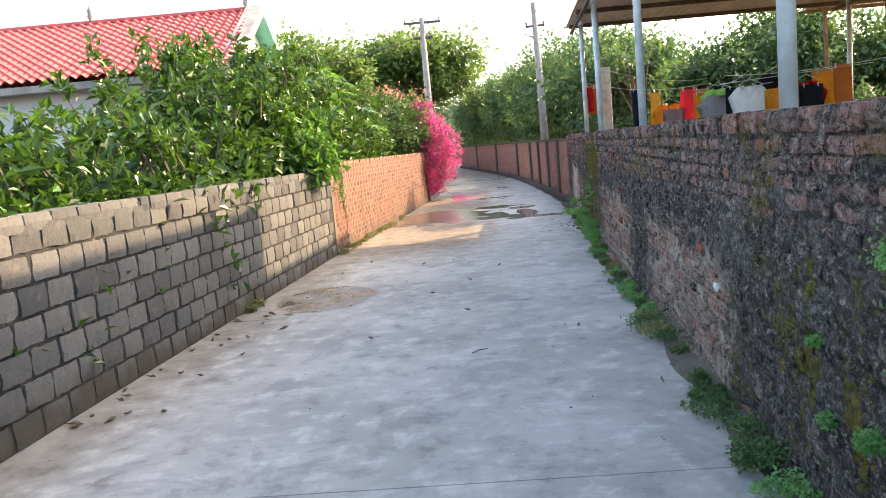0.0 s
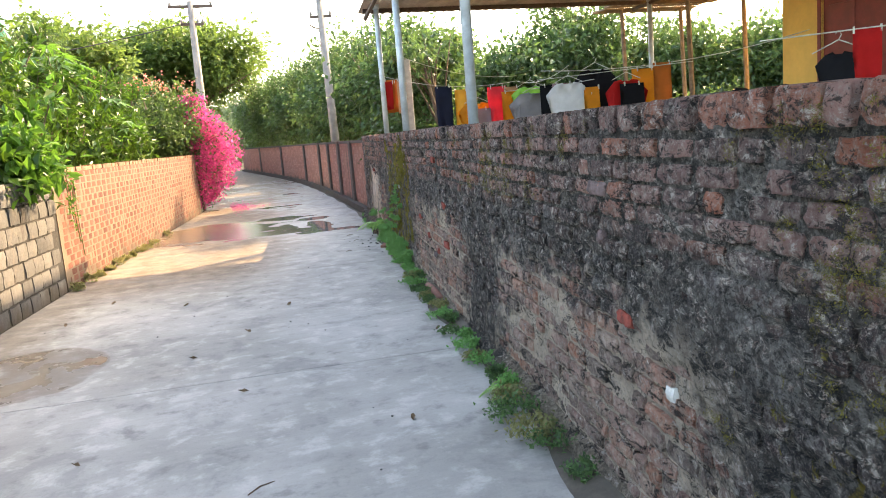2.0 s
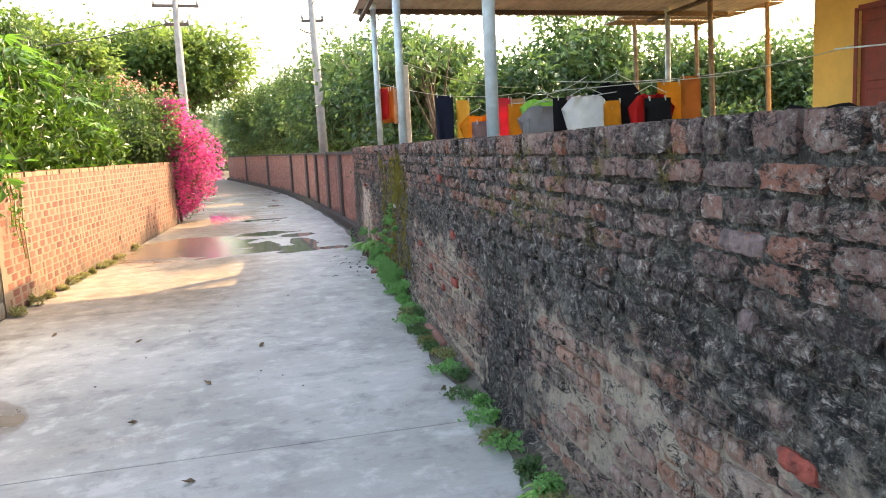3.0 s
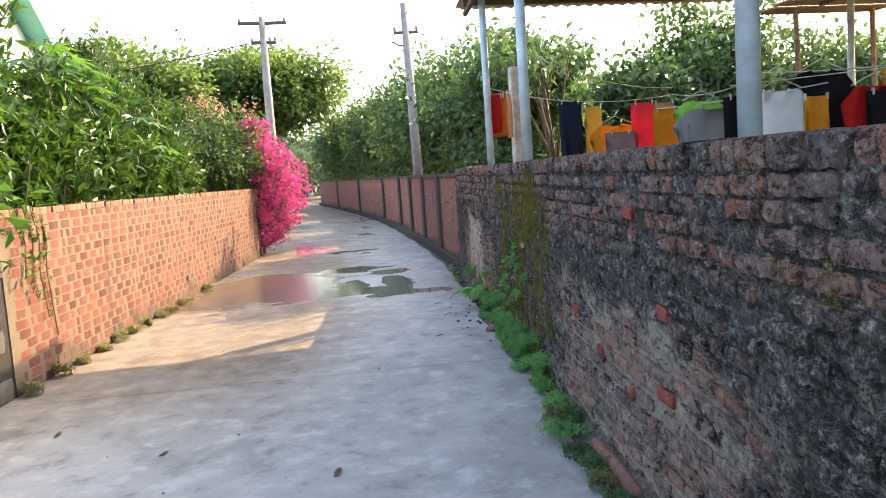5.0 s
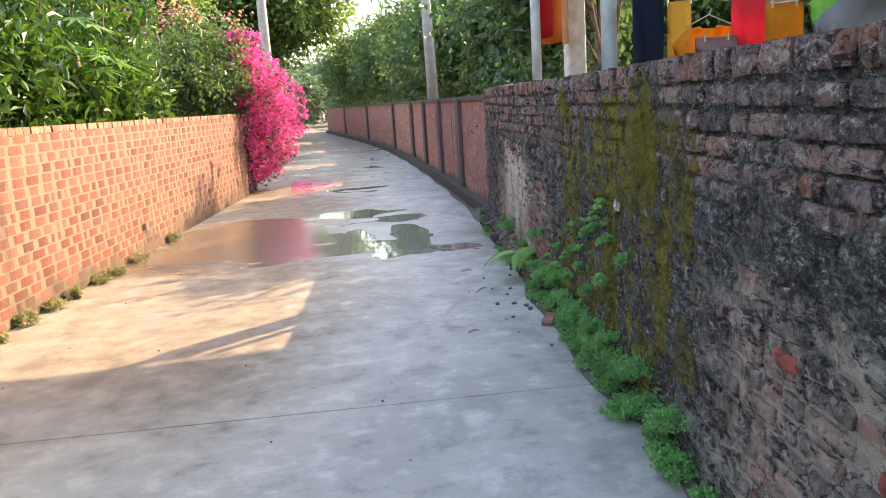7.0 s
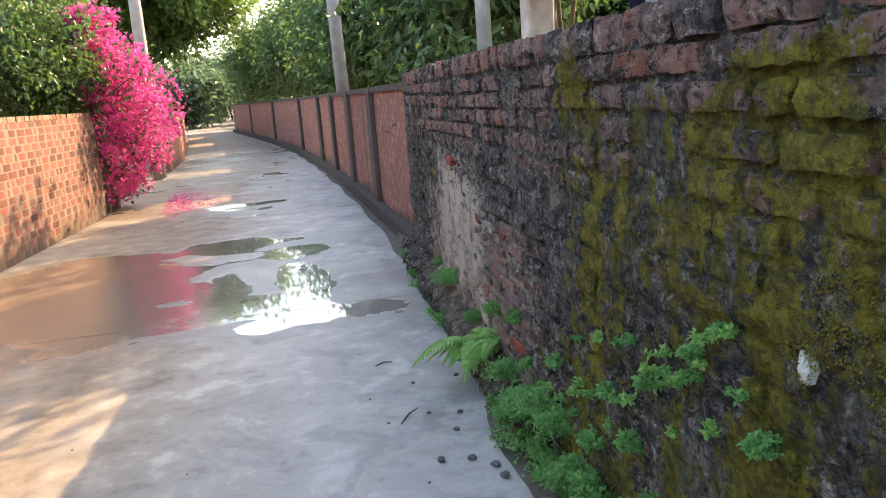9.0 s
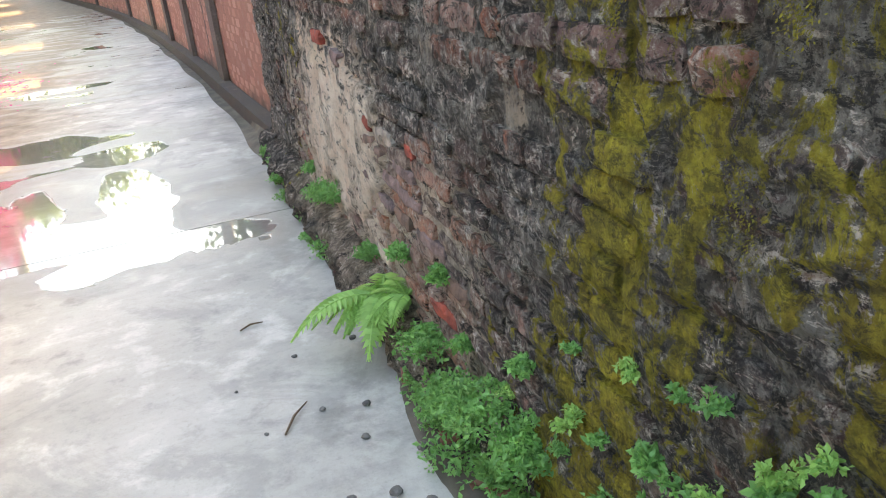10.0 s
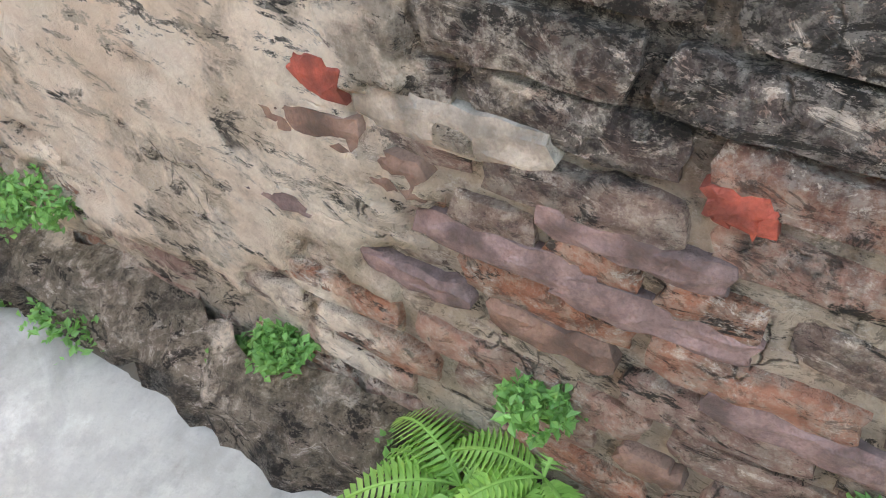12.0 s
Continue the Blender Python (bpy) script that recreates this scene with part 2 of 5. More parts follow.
def concrete():
    m = Nodes("lane concrete")
    x, y = m.axis(0), m.axis(1)
    big, mid, fine = m.noise(0.7, 5, 0.6), m.noise(4.5, 7, 0.65), m.noise(70, 5, 0.7)
    broom = m.noise(16, 4, 0.6, stretch=(0.25, 1.6, 1))
    c = m.mix(m.step(big, 0.35, 0.65), (0.32, 0.305, 0.28), (0.43, 0.41, 0.38))
    c = m.mix(m.step(mid, 0.5, 0.66, 0, 0.7), c, (0.54, 0.515, 0.48))
    c = m.mix(m.step(mid, 0.3, 0.46, 0.6, 0), c, (0.16, 0.153, 0.145))
    c = m.mix(m.step(fine, 0.5, 0.75, 0, 0.25), c, (0.14, 0.135, 0.13))
    c = m.mix(m.step(broom, 0.4, 0.7, 0, 0.1), c, (0.16, 0.155, 0.15))
    # silt along both sides
    mud = m.step(m.math("ADD", m.math("SUBTRACT", x, m.math("MULTIPLY", y, 0.13)), m.math("MULTIPLY", mid, 0.9)), -2.3, -1.7, 0.55, 0)
    silt = m.math("MULTIPLY", m.step(m.math("ADD", m.math("SUBTRACT", x, m.math("MULTIPLY", y, 0.12)), m.math("MULTIPLY", mid, 0.5)), -0.9, 0.1, 0.85, 0), m.step(y, 9.5, 12.0))
    c = m.mix(most(m, mud, silt), c, m.mix(m.step(mid, 0.35, 0.65), (0.115, 0.082, 0.055), (0.20, 0.152, 0.108)))
    blot = m.step(m.noise(1.6, 8, 0.72, dist=0.6), 0.52, 0.62, 0, 0.4)
    c = m.mix(blot, c, (0.19, 0.185, 0.18))
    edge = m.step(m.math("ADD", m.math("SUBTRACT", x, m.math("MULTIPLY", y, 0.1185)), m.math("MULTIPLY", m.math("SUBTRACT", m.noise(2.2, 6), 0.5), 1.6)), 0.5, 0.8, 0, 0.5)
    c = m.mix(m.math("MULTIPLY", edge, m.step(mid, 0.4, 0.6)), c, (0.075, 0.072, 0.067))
    # standing water
    pn = m.noise(1.05, 4, 0.5, stretch=(0.75, 1.3, 1), dist=0.8)
    zone = m.math("MULTIPLY", m.step(y, 14.0, 14.7), m.step(y, 17.4, 18.3, 1, 0))
    far = m.math("MULTIPLY", m.step(y, 18.0, 19.5, 0, 0.93), m.step(y, 33, 40, 1, 0))
    left = m.step(m.math("SUBTRACT", x, m.math("MULTIPLY", y, 0.1)), -0.2, 0.9, 0.13, 0)
    first = m.math("MULTIPLY", m.step(m.math("POWER", m.math("ADD", m.math("POWER", m.math("DIVIDE", m.math("ADD", x, 1.2), 0.55), 2.0),
                   m.math("POWER", m.math("DIVIDE", m.math("SUBTRACT", y, 8.1), 0.72), 2.0)), 0.5), 0.85, 1.12, 0.78, 0), 1.0)
    wet = m.math("ADD", m.math("MULTIPLY", most(m, zone, far), m.math("ADD", pn, m.math("MULTIPLY", left, 0.7))), m.math("MULTIPLY", first, m.math("ADD", m.math("MULTIPLY", m.noise(2.6, 4), 1.3), 0.17)))
    for cx, cy, rx, ry in ((1.95, 14.5, 0.6, 0.4), (1.88, 15.6, 0.2, 0.7), (1.98, 16.75, 0.32, 0.3), (1.35, 17.7, 0.4, 0.55), (0.95, 14.95, 0.75, 0.17), (0.5, 18.4, 0.8, 0.4), (0.15, 16.4, 0.85, 1.35), (1.3, 15.1, 0.7, 0.3)):
        d = m.math("POWER", m.math("ADD", m.math("POWER", m.math("DIVIDE", m.math("SUBTRACT", x, cx), rx), 2.0), m.math("POWER", m.math("DIVIDE", m.math("SUBTRACT", y, cy), ry), 2.0)), 0.5)
        wet = m.math("ADD", wet, m.math("MULTIPLY", m.step(d, 0.6, 1.3, 0.52, 0), m.math("ADD", m.noise(3.0, 4), 0.1)))
    wet = m.math("ADD", wet, m.math("MULTIPLY", m.math("SUBTRACT", mid, 0.5), 0.05))
    film = m.step(wet, 0.64, 0.655)
    damp = m.step(wet, 0.45, 0.6)
    c = m.mix(m.math("MULTIPLY", damp, 0.6), c, m.mix(m.step(x, 0.0, 1.8), (0.09, 0.055, 0.03), (0.10, 0.095, 0.085)))
    dry = m.math("SUBTRACT", 1.0, film)
    m.bump(m.math("MULTIPLY", m.math("ADD", fine, mid), dry), 0.3, 0.006)
    r = m.math("ADD", m.math("MULTIPLY", dry, m.step(damp, 0, 1, 0.72, 0.34)), m.step(m.math("ADD", x, m.noise(2.4, 4)), 0.9, 2.0, 0.24, 0.03))
    return m.finish(c, r, spec=m.step(film, 0, 1, 0.4, 0.9))


M_CONCRETE = concrete()
M_SOIL = plain("dark soil", (0.10, 0.085, 0.065), 0.95, 0, 0.4, 5, 0.8)
M_STEEL = plain("galvanised steel", (0.52, 0.60, 0.65), 0.45, 0.15, 0.2, 6, 0.1)
M_OLDPOST = plain("weathered concrete post", (0.52, 0.49, 0.45), 0.9, 0, 0.3, 7, 0.5)
M_SHEET = plain("dusty roof sheet", (0.48, 0.45, 0.42), 0.6, 0.25, 0.25, 3, 0.1)
M_TIMBER = plain("grey timber", (0.22, 0.16, 0.11), 0.85, 0, 0.35, 9, 0.4)
M_ROOFTILE = plain("red roof tile", (0.50, 0.085, 0.075), 0.55, 0, 0.2, 2.5, 0.2)
M_HOUSEGREY = plain("grey plaster", (0.44, 0.45, 0.47), 0.9, 0, 0.12, 1.5, 0.2)
M_WHITE = plain("white plaster", (0.78, 0.78, 0.74), 0.9, 0, 0.08, 1.5, 0.15)
M_GREENTRIM = plain("green painted trim", (0.10, 0.36, 0.29), 0.6, 0, 0.15, 4)
M_FASCIA = plain("stained fascia", (0.27, 0.25, 0.23), 0.9, 0, 0.35, 2, 0.3)
M_YELLOW = plain("yellow limewash", (0.75, 0.49, 0.14), 0.85, 0, 0.1, 2, 0.15)
M_DOOR = plain("dark red painted wood", (0.20, 0.032, 0.028), 0.5, 0, 0.2, 5, 0.15)
M_POLE = plain("cast concrete pole", (0.27, 0.25, 0.23), 0.9, 0, 0.2, 4, 0.3)
M_IRON = plain("rusty iron", (0.12, 0.09, 0.075), 0.7, 0.5, 0.3, 12, 0.3)
M_CABLE = plain("black cable", (0.03, 0.03, 0.03), 0.6)
M_WIRE = plain("clothes line", (0.5, 0.52, 0.48), 0.6)
M_BARK = plain("bark", (0.14, 0.105, 0.075), 0.95, 0, 0.4, 10, 0.9)
M_TWIG = plain("twig", (0.12, 0.08, 0.05), 0.9, 0, 0.3, 20, 0.4)
M_PEBBLE = plain("dark pebble", (0.10, 0.095, 0.09), 0.85, 0, 0.4, 30, 0.5)
M_STONE = plain("pale stone", (0.62, 0.6, 0.55), 0.85, 0, 0.2, 20, 0.4)
M_PIPE = plain("broken terracotta", (0.24, 0.105, 0.075), 0.85, 0, 0.25, 14, 0.4)
M_RUBBLE = weathered("dark rubble", lambda m, mid, fine: m.mix(m.step(mid, 0.42, 0.58), (0.06, 0.052, 0.04), (0.22, 0.18, 0.14)), 1.6)
M_DRYLEAF = plain("dry leaf", (0.17, 0.11, 0.06), 0.8, 0, 0.4, 15, 0.2)
M_HEDGE = leafy("shrub leaf", (0.008, 0.028, 0.007), (0.085, 0.18, 0.018), 0.36, 0.22)
M_BROAD = leafy("broad leaf", (0.022, 0.08, 0.012), (0.11, 0.24, 0.03), 0.42, 0.32)
M_TREE = leafy("tree leaf", (0.016, 0.045, 0.016), (0.12, 0.21, 0.06), 0.4, 0.26)
# far trees: haze is put into the leaf colour, paler and greyer
M_FARTREE = leafy("haze-tinted leaf", (0.06, 0.10, 0.06), (0.14, 0.21, 0.10), 0.6, 0.25)
M_CANOPY = leafy("canopy leaf", (0.035, 0.075, 0.018), (0.15, 0.23, 0.05), 0.5, 0.35)
M_VINE = leafy("vine leaf", (0.015, 0.04, 0.012), (0.085, 0.15, 0.035), 0.45, 0.3)
M_BRACT = leafy("magenta bract", (0.34, 0.006, 0.09), (0.85, 0.1, 0.33), 0.6, 0.3)
M_CORAL = leafy("faded coral bract", (0.45, 0.09, 0.09), (0.72, 0.25, 0.2), 0.6, 0.35)
M_VERGE = leafy("verge leaf", (0.025, 0.06, 0.022), (0.12, 0.23, 0.07), 0.6, 0.25)
M_WEED = leafy("weed leaf", (0.06, 0.17, 0.05), (0.22, 0.46, 0.14), 0.55, 0.35)
M_FERN = leafy("fern frond", (0.12, 0.28, 0.06), (0.34, 0.58, 0.17), 0.5, 0.4)
M_MOSS = leafy("moss tuft", (0.09, 0.08, 0.013), (0.28, 0.235, 0.03), 0.9, 0.15)
M_GRASS = leafy("dry grass", (0.10, 0.12, 0.04), (0.30, 0.28, 0.12), 0.7, 0.3)


# ---- mesh helpers ----
def mesh(name, verts, faces, mat, smooth=False):
    me = bpy.data.meshes.new(name)
    me.from_pydata([tuple(v) for v in verts], [], faces)
    if mat:
        me.materials.append(mat)
    if smooth:
        me.shade_smooth()
    me.update()
    return me


def quick(name, verts, faces, mat):
    """A mesh from numpy arrays; all faces have the same number of corners."""
    me = bpy.data.meshes.new(name)
    verts, faces = np.asarray(verts, np.float32), np.asarray(faces, np.int32)
    n, k = faces.shape
    me.vertices.add(len(verts))
    me.vertices.foreach_set("co", verts.ravel())
    me.loops.add(n * k)
    me.loops.foreach_set("vertex_index", faces.ravel())
    me.polygons.add(n)
    me.polygons.foreach_set("loop_start", np.arange(n, dtype=np.int32) * k)
    me.materials.append(mat)
    me.update(calc_edges=True)
    me.validate()
    me.shade_flat()
    return me


def under(name, me, parent, label="", m=None, kind=""):
    ob = new(name, me)
    if parent is not None:
        ob.parent = parent
    if m is not None:
        ob.matrix_basis = m
    return tagged(ob, label=label, kind=kind)


class Build:
    """Collects boxes, tubes and sheets into one mesh."""

    def __init__(self):
        self.v, self.f = [], []

    def add(self, verts, faces):
        n = len(self.v)
        self.v += [tuple(p) for p in verts]
        self.f += [tuple(i + n for i in f) for f in faces]
        return self

    def box(self, x0, x1, y0, y1, z0, z1, m=None, cut=0.0):
        bm = bmesh.new()
        bmesh.ops.create_cube(bm, size=1, matrix=Matrix.LocRotScale(((x0 + x1) / 2, (y0 + y1) / 2, (z0 + z1) / 2), None, (x1 - x0, y1 - y0, z1 - z0)))
        if cut:
            bmesh.ops.bevel(bm, geom=bm.edges[:], offset=cut, segments=1, affect="EDGES")
        vs = [(m @ v.co) if m else v.co.copy() for v in bm.verts]
        bm.verts.index_update()
        fs = [[v.index for v in f.verts] for f in bm.faces]
        bm.free()
        return self.add(vs, fs)

    def tube(self, pts, radii, sides=8, cap=True):
        pts = [Vector(p) for p in pts]
        if not hasattr(radii, "__len__"):
            radii = [radii] * len(pts)
        vs, fs = [], []
        for i, p in enumerate(pts):
            d = (pts[min(i + 1, len(pts) - 1)] - pts[max(i - 1, 0)]).normalized()
            a = d.orthogonal().normalized() if abs(d.z) < 0.9 else Vector((1, 0, 0))
            a = (a - d * a.dot(d)).normalized()
            b = d.cross(a)
            vs += [p + (a * math.cos(2 * math.pi * k / sides) + b * math.sin(2 * math.pi * k / sides)) * radii[i] for k in range(sides)]
        for i in range(len(pts) - 1):
            for k in range(sides):
                j = (k + 1) % sides
                fs.append((i * sides + k, i * sides + j, (i + 1) * sides + j, (i + 1) * sides + k))
        if cap:
            fs.append(tuple(range(sides))[::-1])
            fs.append(tuple((len(pts) - 1) * sides + k for k in range(sides)))
        return self.add(vs, fs)

    def done(self, name, mat, smooth=False):
        return mesh(name, self.v, self.f, mat, smooth)


def at(place, name, label, category, group="", kind=""):
    """An Empty at the base of a thing."""
    ob = new(name)
    ob.empty_display_size = 0.1
    ob.location = place
    return tagged(ob, label, category, group, kind)


def rnd(a, b):
    return random.uniform(a, b)


# ---- the plan ----
def right_face(y):
    return 0.94 + 0.1185 * y


def left_face(y):
    return -2.93 + 0.126 * y if y < 11.5 else -1.481 + (y - 11.5) * 0.1425


LEFT_LINE = [(left_face(y), y) for y in (-6, 11.5, 20.9)]
FAR_LINE = [(2.98, 16.05), (3.22, 20.5), (3.38, 25), (3.42, 30), (3.22, 36), (2.82, 43), (2.2, 52)]


class Line:
    """A line on the plan, by length."""

    def __init__(self, pts):
        self.p = [Vector((x, y, 0)) for x, y in pts]
        self.s = [0]
        for a, b in zip(self.p, self.p[1:]):
            self.s.append(self.s[-1] + (b - a).length)
        self.length = self.s[-1]

    def at_length(self, s, side):
        """The pose at s: x along the line, y into the wall, z up; side 1 for a wall on the right hand."""
        i = max(k for k in range(len(self.p) - 1) if self.s[k] <= max(s, 0))
        d = (self.p[i + 1] - self.p[i]).normalized()
        o = self.p[i] + d * (s - self.s[i])
        into = Vector((d.y, -d.x, 0)) * side
        along = d * side if side > 0 else d
        m = Matrix.Identity(4)
        x = into.cross(Vector((0, 0, 1)))
        m.col[0], m.col[1], m.col[2], m.col[3] = (*x, 0), (*into, 0), (0, 0, 1, 0), (*o, 1)
        return m


def brick_kinds(count, length, height, depth, rough, nx=4, nz=2, rim_in=0.007):
    """Alike bricks of one size with uneven faces; the face looks to -y."""
    kinds = []
    for _ in range(count):
        v, f = [], []
        for k in range(nz + 1):
            for i in range(nx + 1):
                u, w = i / nx - 0.5, k / nz - 0.5
                rim = i in (0, nx) or k in (0, nz)
                corner = i in (0, nx) and k in (0, nz)
                v.append((u * length + rnd(-rough, rough) * 0.8 - (0.5 * rough * (u > 0) - 0.5 * rough * (u < 0)) * corner,
                          (rim_in if rim else 0) + (0.006 if corner else 0) + rnd(-rough, rough) * 0.28, w * height + rnd(-rough, rough) * 0.5))
        for k in range(nz):
            for i in range(nx):
                a = k * (nx + 1) + i
                f.append((a, a + 1, a + nx + 2, a + nx + 1))
        ring = [i for i in range(nx + 1)] + [k * (nx + 1) + nx for k in range(1, nz + 1)] + [nz * (nx + 1) + i for i in range(nx - 1, -1, -1)] + [k * (nx + 1) for k in range(nz - 1, 0, -1)]
        n = len(v)
        for j in ring:
            v.append((v[j][0], depth, v[j][2]))
        for q in range(len(ring)):
            p = (q + 1) % len(ring)
            f.append((ring[p], ring[q], n + q, n + p))
        kinds.append((v, f))
    return kinds


def lay(wall, name, line, side, s0, s1, z0, courses, height, length, joint, depth, mat, rough, proud, near=(0, 0), tilt=0.6, headers=0.0, skip=0.0, kinds=14, nx=4, nz=2, drift=0.0, rim_in=0.007):
    """Lays courses along a line: those within near are pieces of their own, the others one joined mesh."""
    full = brick_kinds(kinds, length, height, depth, rough, nx, nz, rim_in)
    half = brick_kinds(kinds // 2, length * 0.47, height, depth, rough, max(2, nx - 2), nz, rim_in)
    data = {}
    V, F, count = [], [], 0
    for c in range(courses):
        s = s0 - (c % 2) * length * 0.5 - rnd(0, 0.03)
        while s < s1:
            small = random.random() < headers
            L = length * (0.47 if small else 1)
            mid = s + L / 2
            s += L + joint * rnd(0.7, 1.3)
            if mid - L / 2 < s0 - 0.01 or mid + L / 2 > s1 + 0.01 or random.random() < skip:
                continue
            z = z0 + (c + 0.5) * (height + joint) + drift * math.sin(mid * 1.3 + c) 
            m = line.at_length(mid, side) @ pose(0, -proud * rnd(-0.4, 1), z, rnd(-tilt, tilt) * 2, rnd(-tilt, tilt), rnd(-tilt, tilt))
            i = random.randrange(len(half if small else full))
            if near[0] <= mid <= near[1]:
                key = (small, i)
                if key not in data:
                    data[key] = mesh(name, *(half if small else full)[i], mat)
                under(name, data[key], wall, m=m)
            else:
                v, f = (half if small else full)[i]
                V.append(np.array(v) @ np.array(m.to_3x3()).T + np.array(m.translation))
                F.append(np.array(f) + count)
                count += len(v)
    if V:
        under(name + "_courses", quick(name, np.vstack(V), np.vstack(F), mat), wall, kind="stuff")


def leaves(centres, size, mat, name, face=None, droop=0.35, wide=0.5, spread=1.0):
    """Pointed leaves, each folded along its midrib, at the given places."""
    c = np.asarray(centres, float)
    n = len(c)
    rng = np.random
    d = rng.normal(size=(n, 3)) * spread
    if face is not None:
        d += np.asarray(face)
    d[:, 2] -= droop
    d /= np.linalg.norm(d, axis=1)[:, None] + 1e-9
    up = rng.normal(size=(n, 3)) * 0.5 + (0, 0, 1)
    side = np.cross(d, up)
    side /= np.linalg.norm(side, axis=1)[:, None] + 1e-9
    nor = np.cross(side, d)
    L = (size * rng.uniform(0.6, 1.35, n))[:, None]
    W = L * wide * 0.5
    v = np.stack([c, c + d * L * 0.5 + side * W + nor * W * 0.35, c + d * L - nor * L * 0.12, c + d * L * 0.5 - side * W + nor * W * 0.35], 1).reshape(-1, 3)
    i = np.arange(n)[:, None] * 4
    f = np.concatenate([np.concatenate([i, i + 1, i + 2], 1), np.concatenate([i, i + 2, i + 3], 1)], 0)
    return quick(name, v, f, mat)


def clumps(centre, radii, count, per, clump, seed, hollow=0.55):
    """Places for leaves: clumps scattered through an uneven crown."""
    rng = np.random.RandomState(seed)
    d = rng.normal(size=(count, 3))
    d /= np.linalg.norm(d, axis=1)[:, None]
    r = rng.uniform(hollow, 1.0, count) * (0.8 + 0.35 * np.sin(d[:, 0] * 4 + seed) * np.cos(d[:, 1] * 5 + d[:, 2] * 3))
    p = np.asarray(centre) + d * r[:, None] * np.asarray(radii)
    q = np.repeat(p, per, 0) + rng.normal(size=(count * per, 3)) * clump
    return p, q


# ---- ground and lane ----
soil = tagged(new("ground", mesh("ground", [(-600, -200, -0.03), (600, -200, -0.03), (600, 900, -0.03), (-600, 900, -0.03)], [(0, 1, 2, 3)], M_SOIL)),
              "dark bare soil ground around the lane", "ground", kind="structure")


def lane_right(y):
    if y < 13.5:
        return right_face(y) - 0.115 - 0.035 * math.sin(y * 1.7) - 0.03 * math.sin(y * 4.1)
    pts = [(2.43, 13.5), (2.57, 14.6), (2.71, 15.9), (2.90, 18.5), (3.0, 20.5), (3.16, 25), (3.2, 30), (3.0, 36), (2.6, 43), (2.0, 52), (1.5, 60), (1.0, 90)]
    for (a, p), (b, q) in zip(pts, pts[1:]):
        if y <= q:
            return a + (b - a) * (y - p) / (q - p) + 0.02 * math.sin(y * 3)
    return 1.0


def lane_left(y):
    pts = [(-3.8, -6), (left_face(11.5) - 0.04, 11.5), (left_face(20.9) - 0.04, 20.9), (0.2, 25), (0.42, 31), (0.25, 40), (-0.5, 52), (-1.5, 60), (-2, 90)]
    for (a, p), (b, q) in zip(pts, pts[1:]):
        if y <= q:
            return a + (b - a) * (y - p) / (q - p)
    return -2


road = at((0, 0, 0), "road", "pale grey concrete lane in cast slabs with puddles", "road", kind="structure")
cuts = [-6, -0.35, 3.41, 7.08, 11.0, 14.8, 18.6, 22.4, 26.2, 30, 34, 38, 42, 46, 50, 55, 60, 90]
for a, b in zip(cuts, cuts[1:]):
    V, F, n = [], [], 26
    tilt_l, tilt_r = 0.155, -0.01
    for k in range(n + 1):
        for z in (0.0, -0.06):
            f = k / n
            y = a + 0.004 + (b - a - 0.008) * f
            for x, w in ((lane_left(y), 0.07 * (1 if b < 20 else 0)), (lane_right(y), 0)):
                V.append((x, y + 0.07 * (lane_right(y) - x), z))
    for k in range(n):
        i = k * 4
        F += [(i, i + 1, i + 5, i + 4), (i + 1, i + 3, i + 7, i + 5), (i + 2, i, i + 4, i + 6)]
    F += [(0, 2, 3, 1), (n * 4, n * 4 + 1, n * 4 + 3, n * 4 + 2)]
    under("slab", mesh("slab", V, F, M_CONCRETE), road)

# ---- old wall on the right ----
R_LINE = Line([(right_face(-6), -6), (right_face(16.05), 16.05)])
wall_right = at((right_face(0), 0, 0), "wall_right", "old mossy brick wall blackened with algae", "wall", kind="structure")
wall_right.location = (0, 0, 0)


def rs(y):
    return (y + 6) * R_LINE.length / 22.05


def smooth(v, lo, hi):
    t = max(0.0, min(1.0, (v - lo) / (hi - lo)))
    return t * t * (3 - 2 * t)


def field(y, z, y0, y1, z0, z1, soft=0.2):
    return smooth(y, y0 - soft, y0 + soft) * (1 - smooth(y, y1 - soft, y1 + soft)) * smooth(z, z0 - soft * 0.5, z0 + soft * 0.5) * (1 - smooth(z, z1 - soft * 0.5, z1 + soft * 0.5))


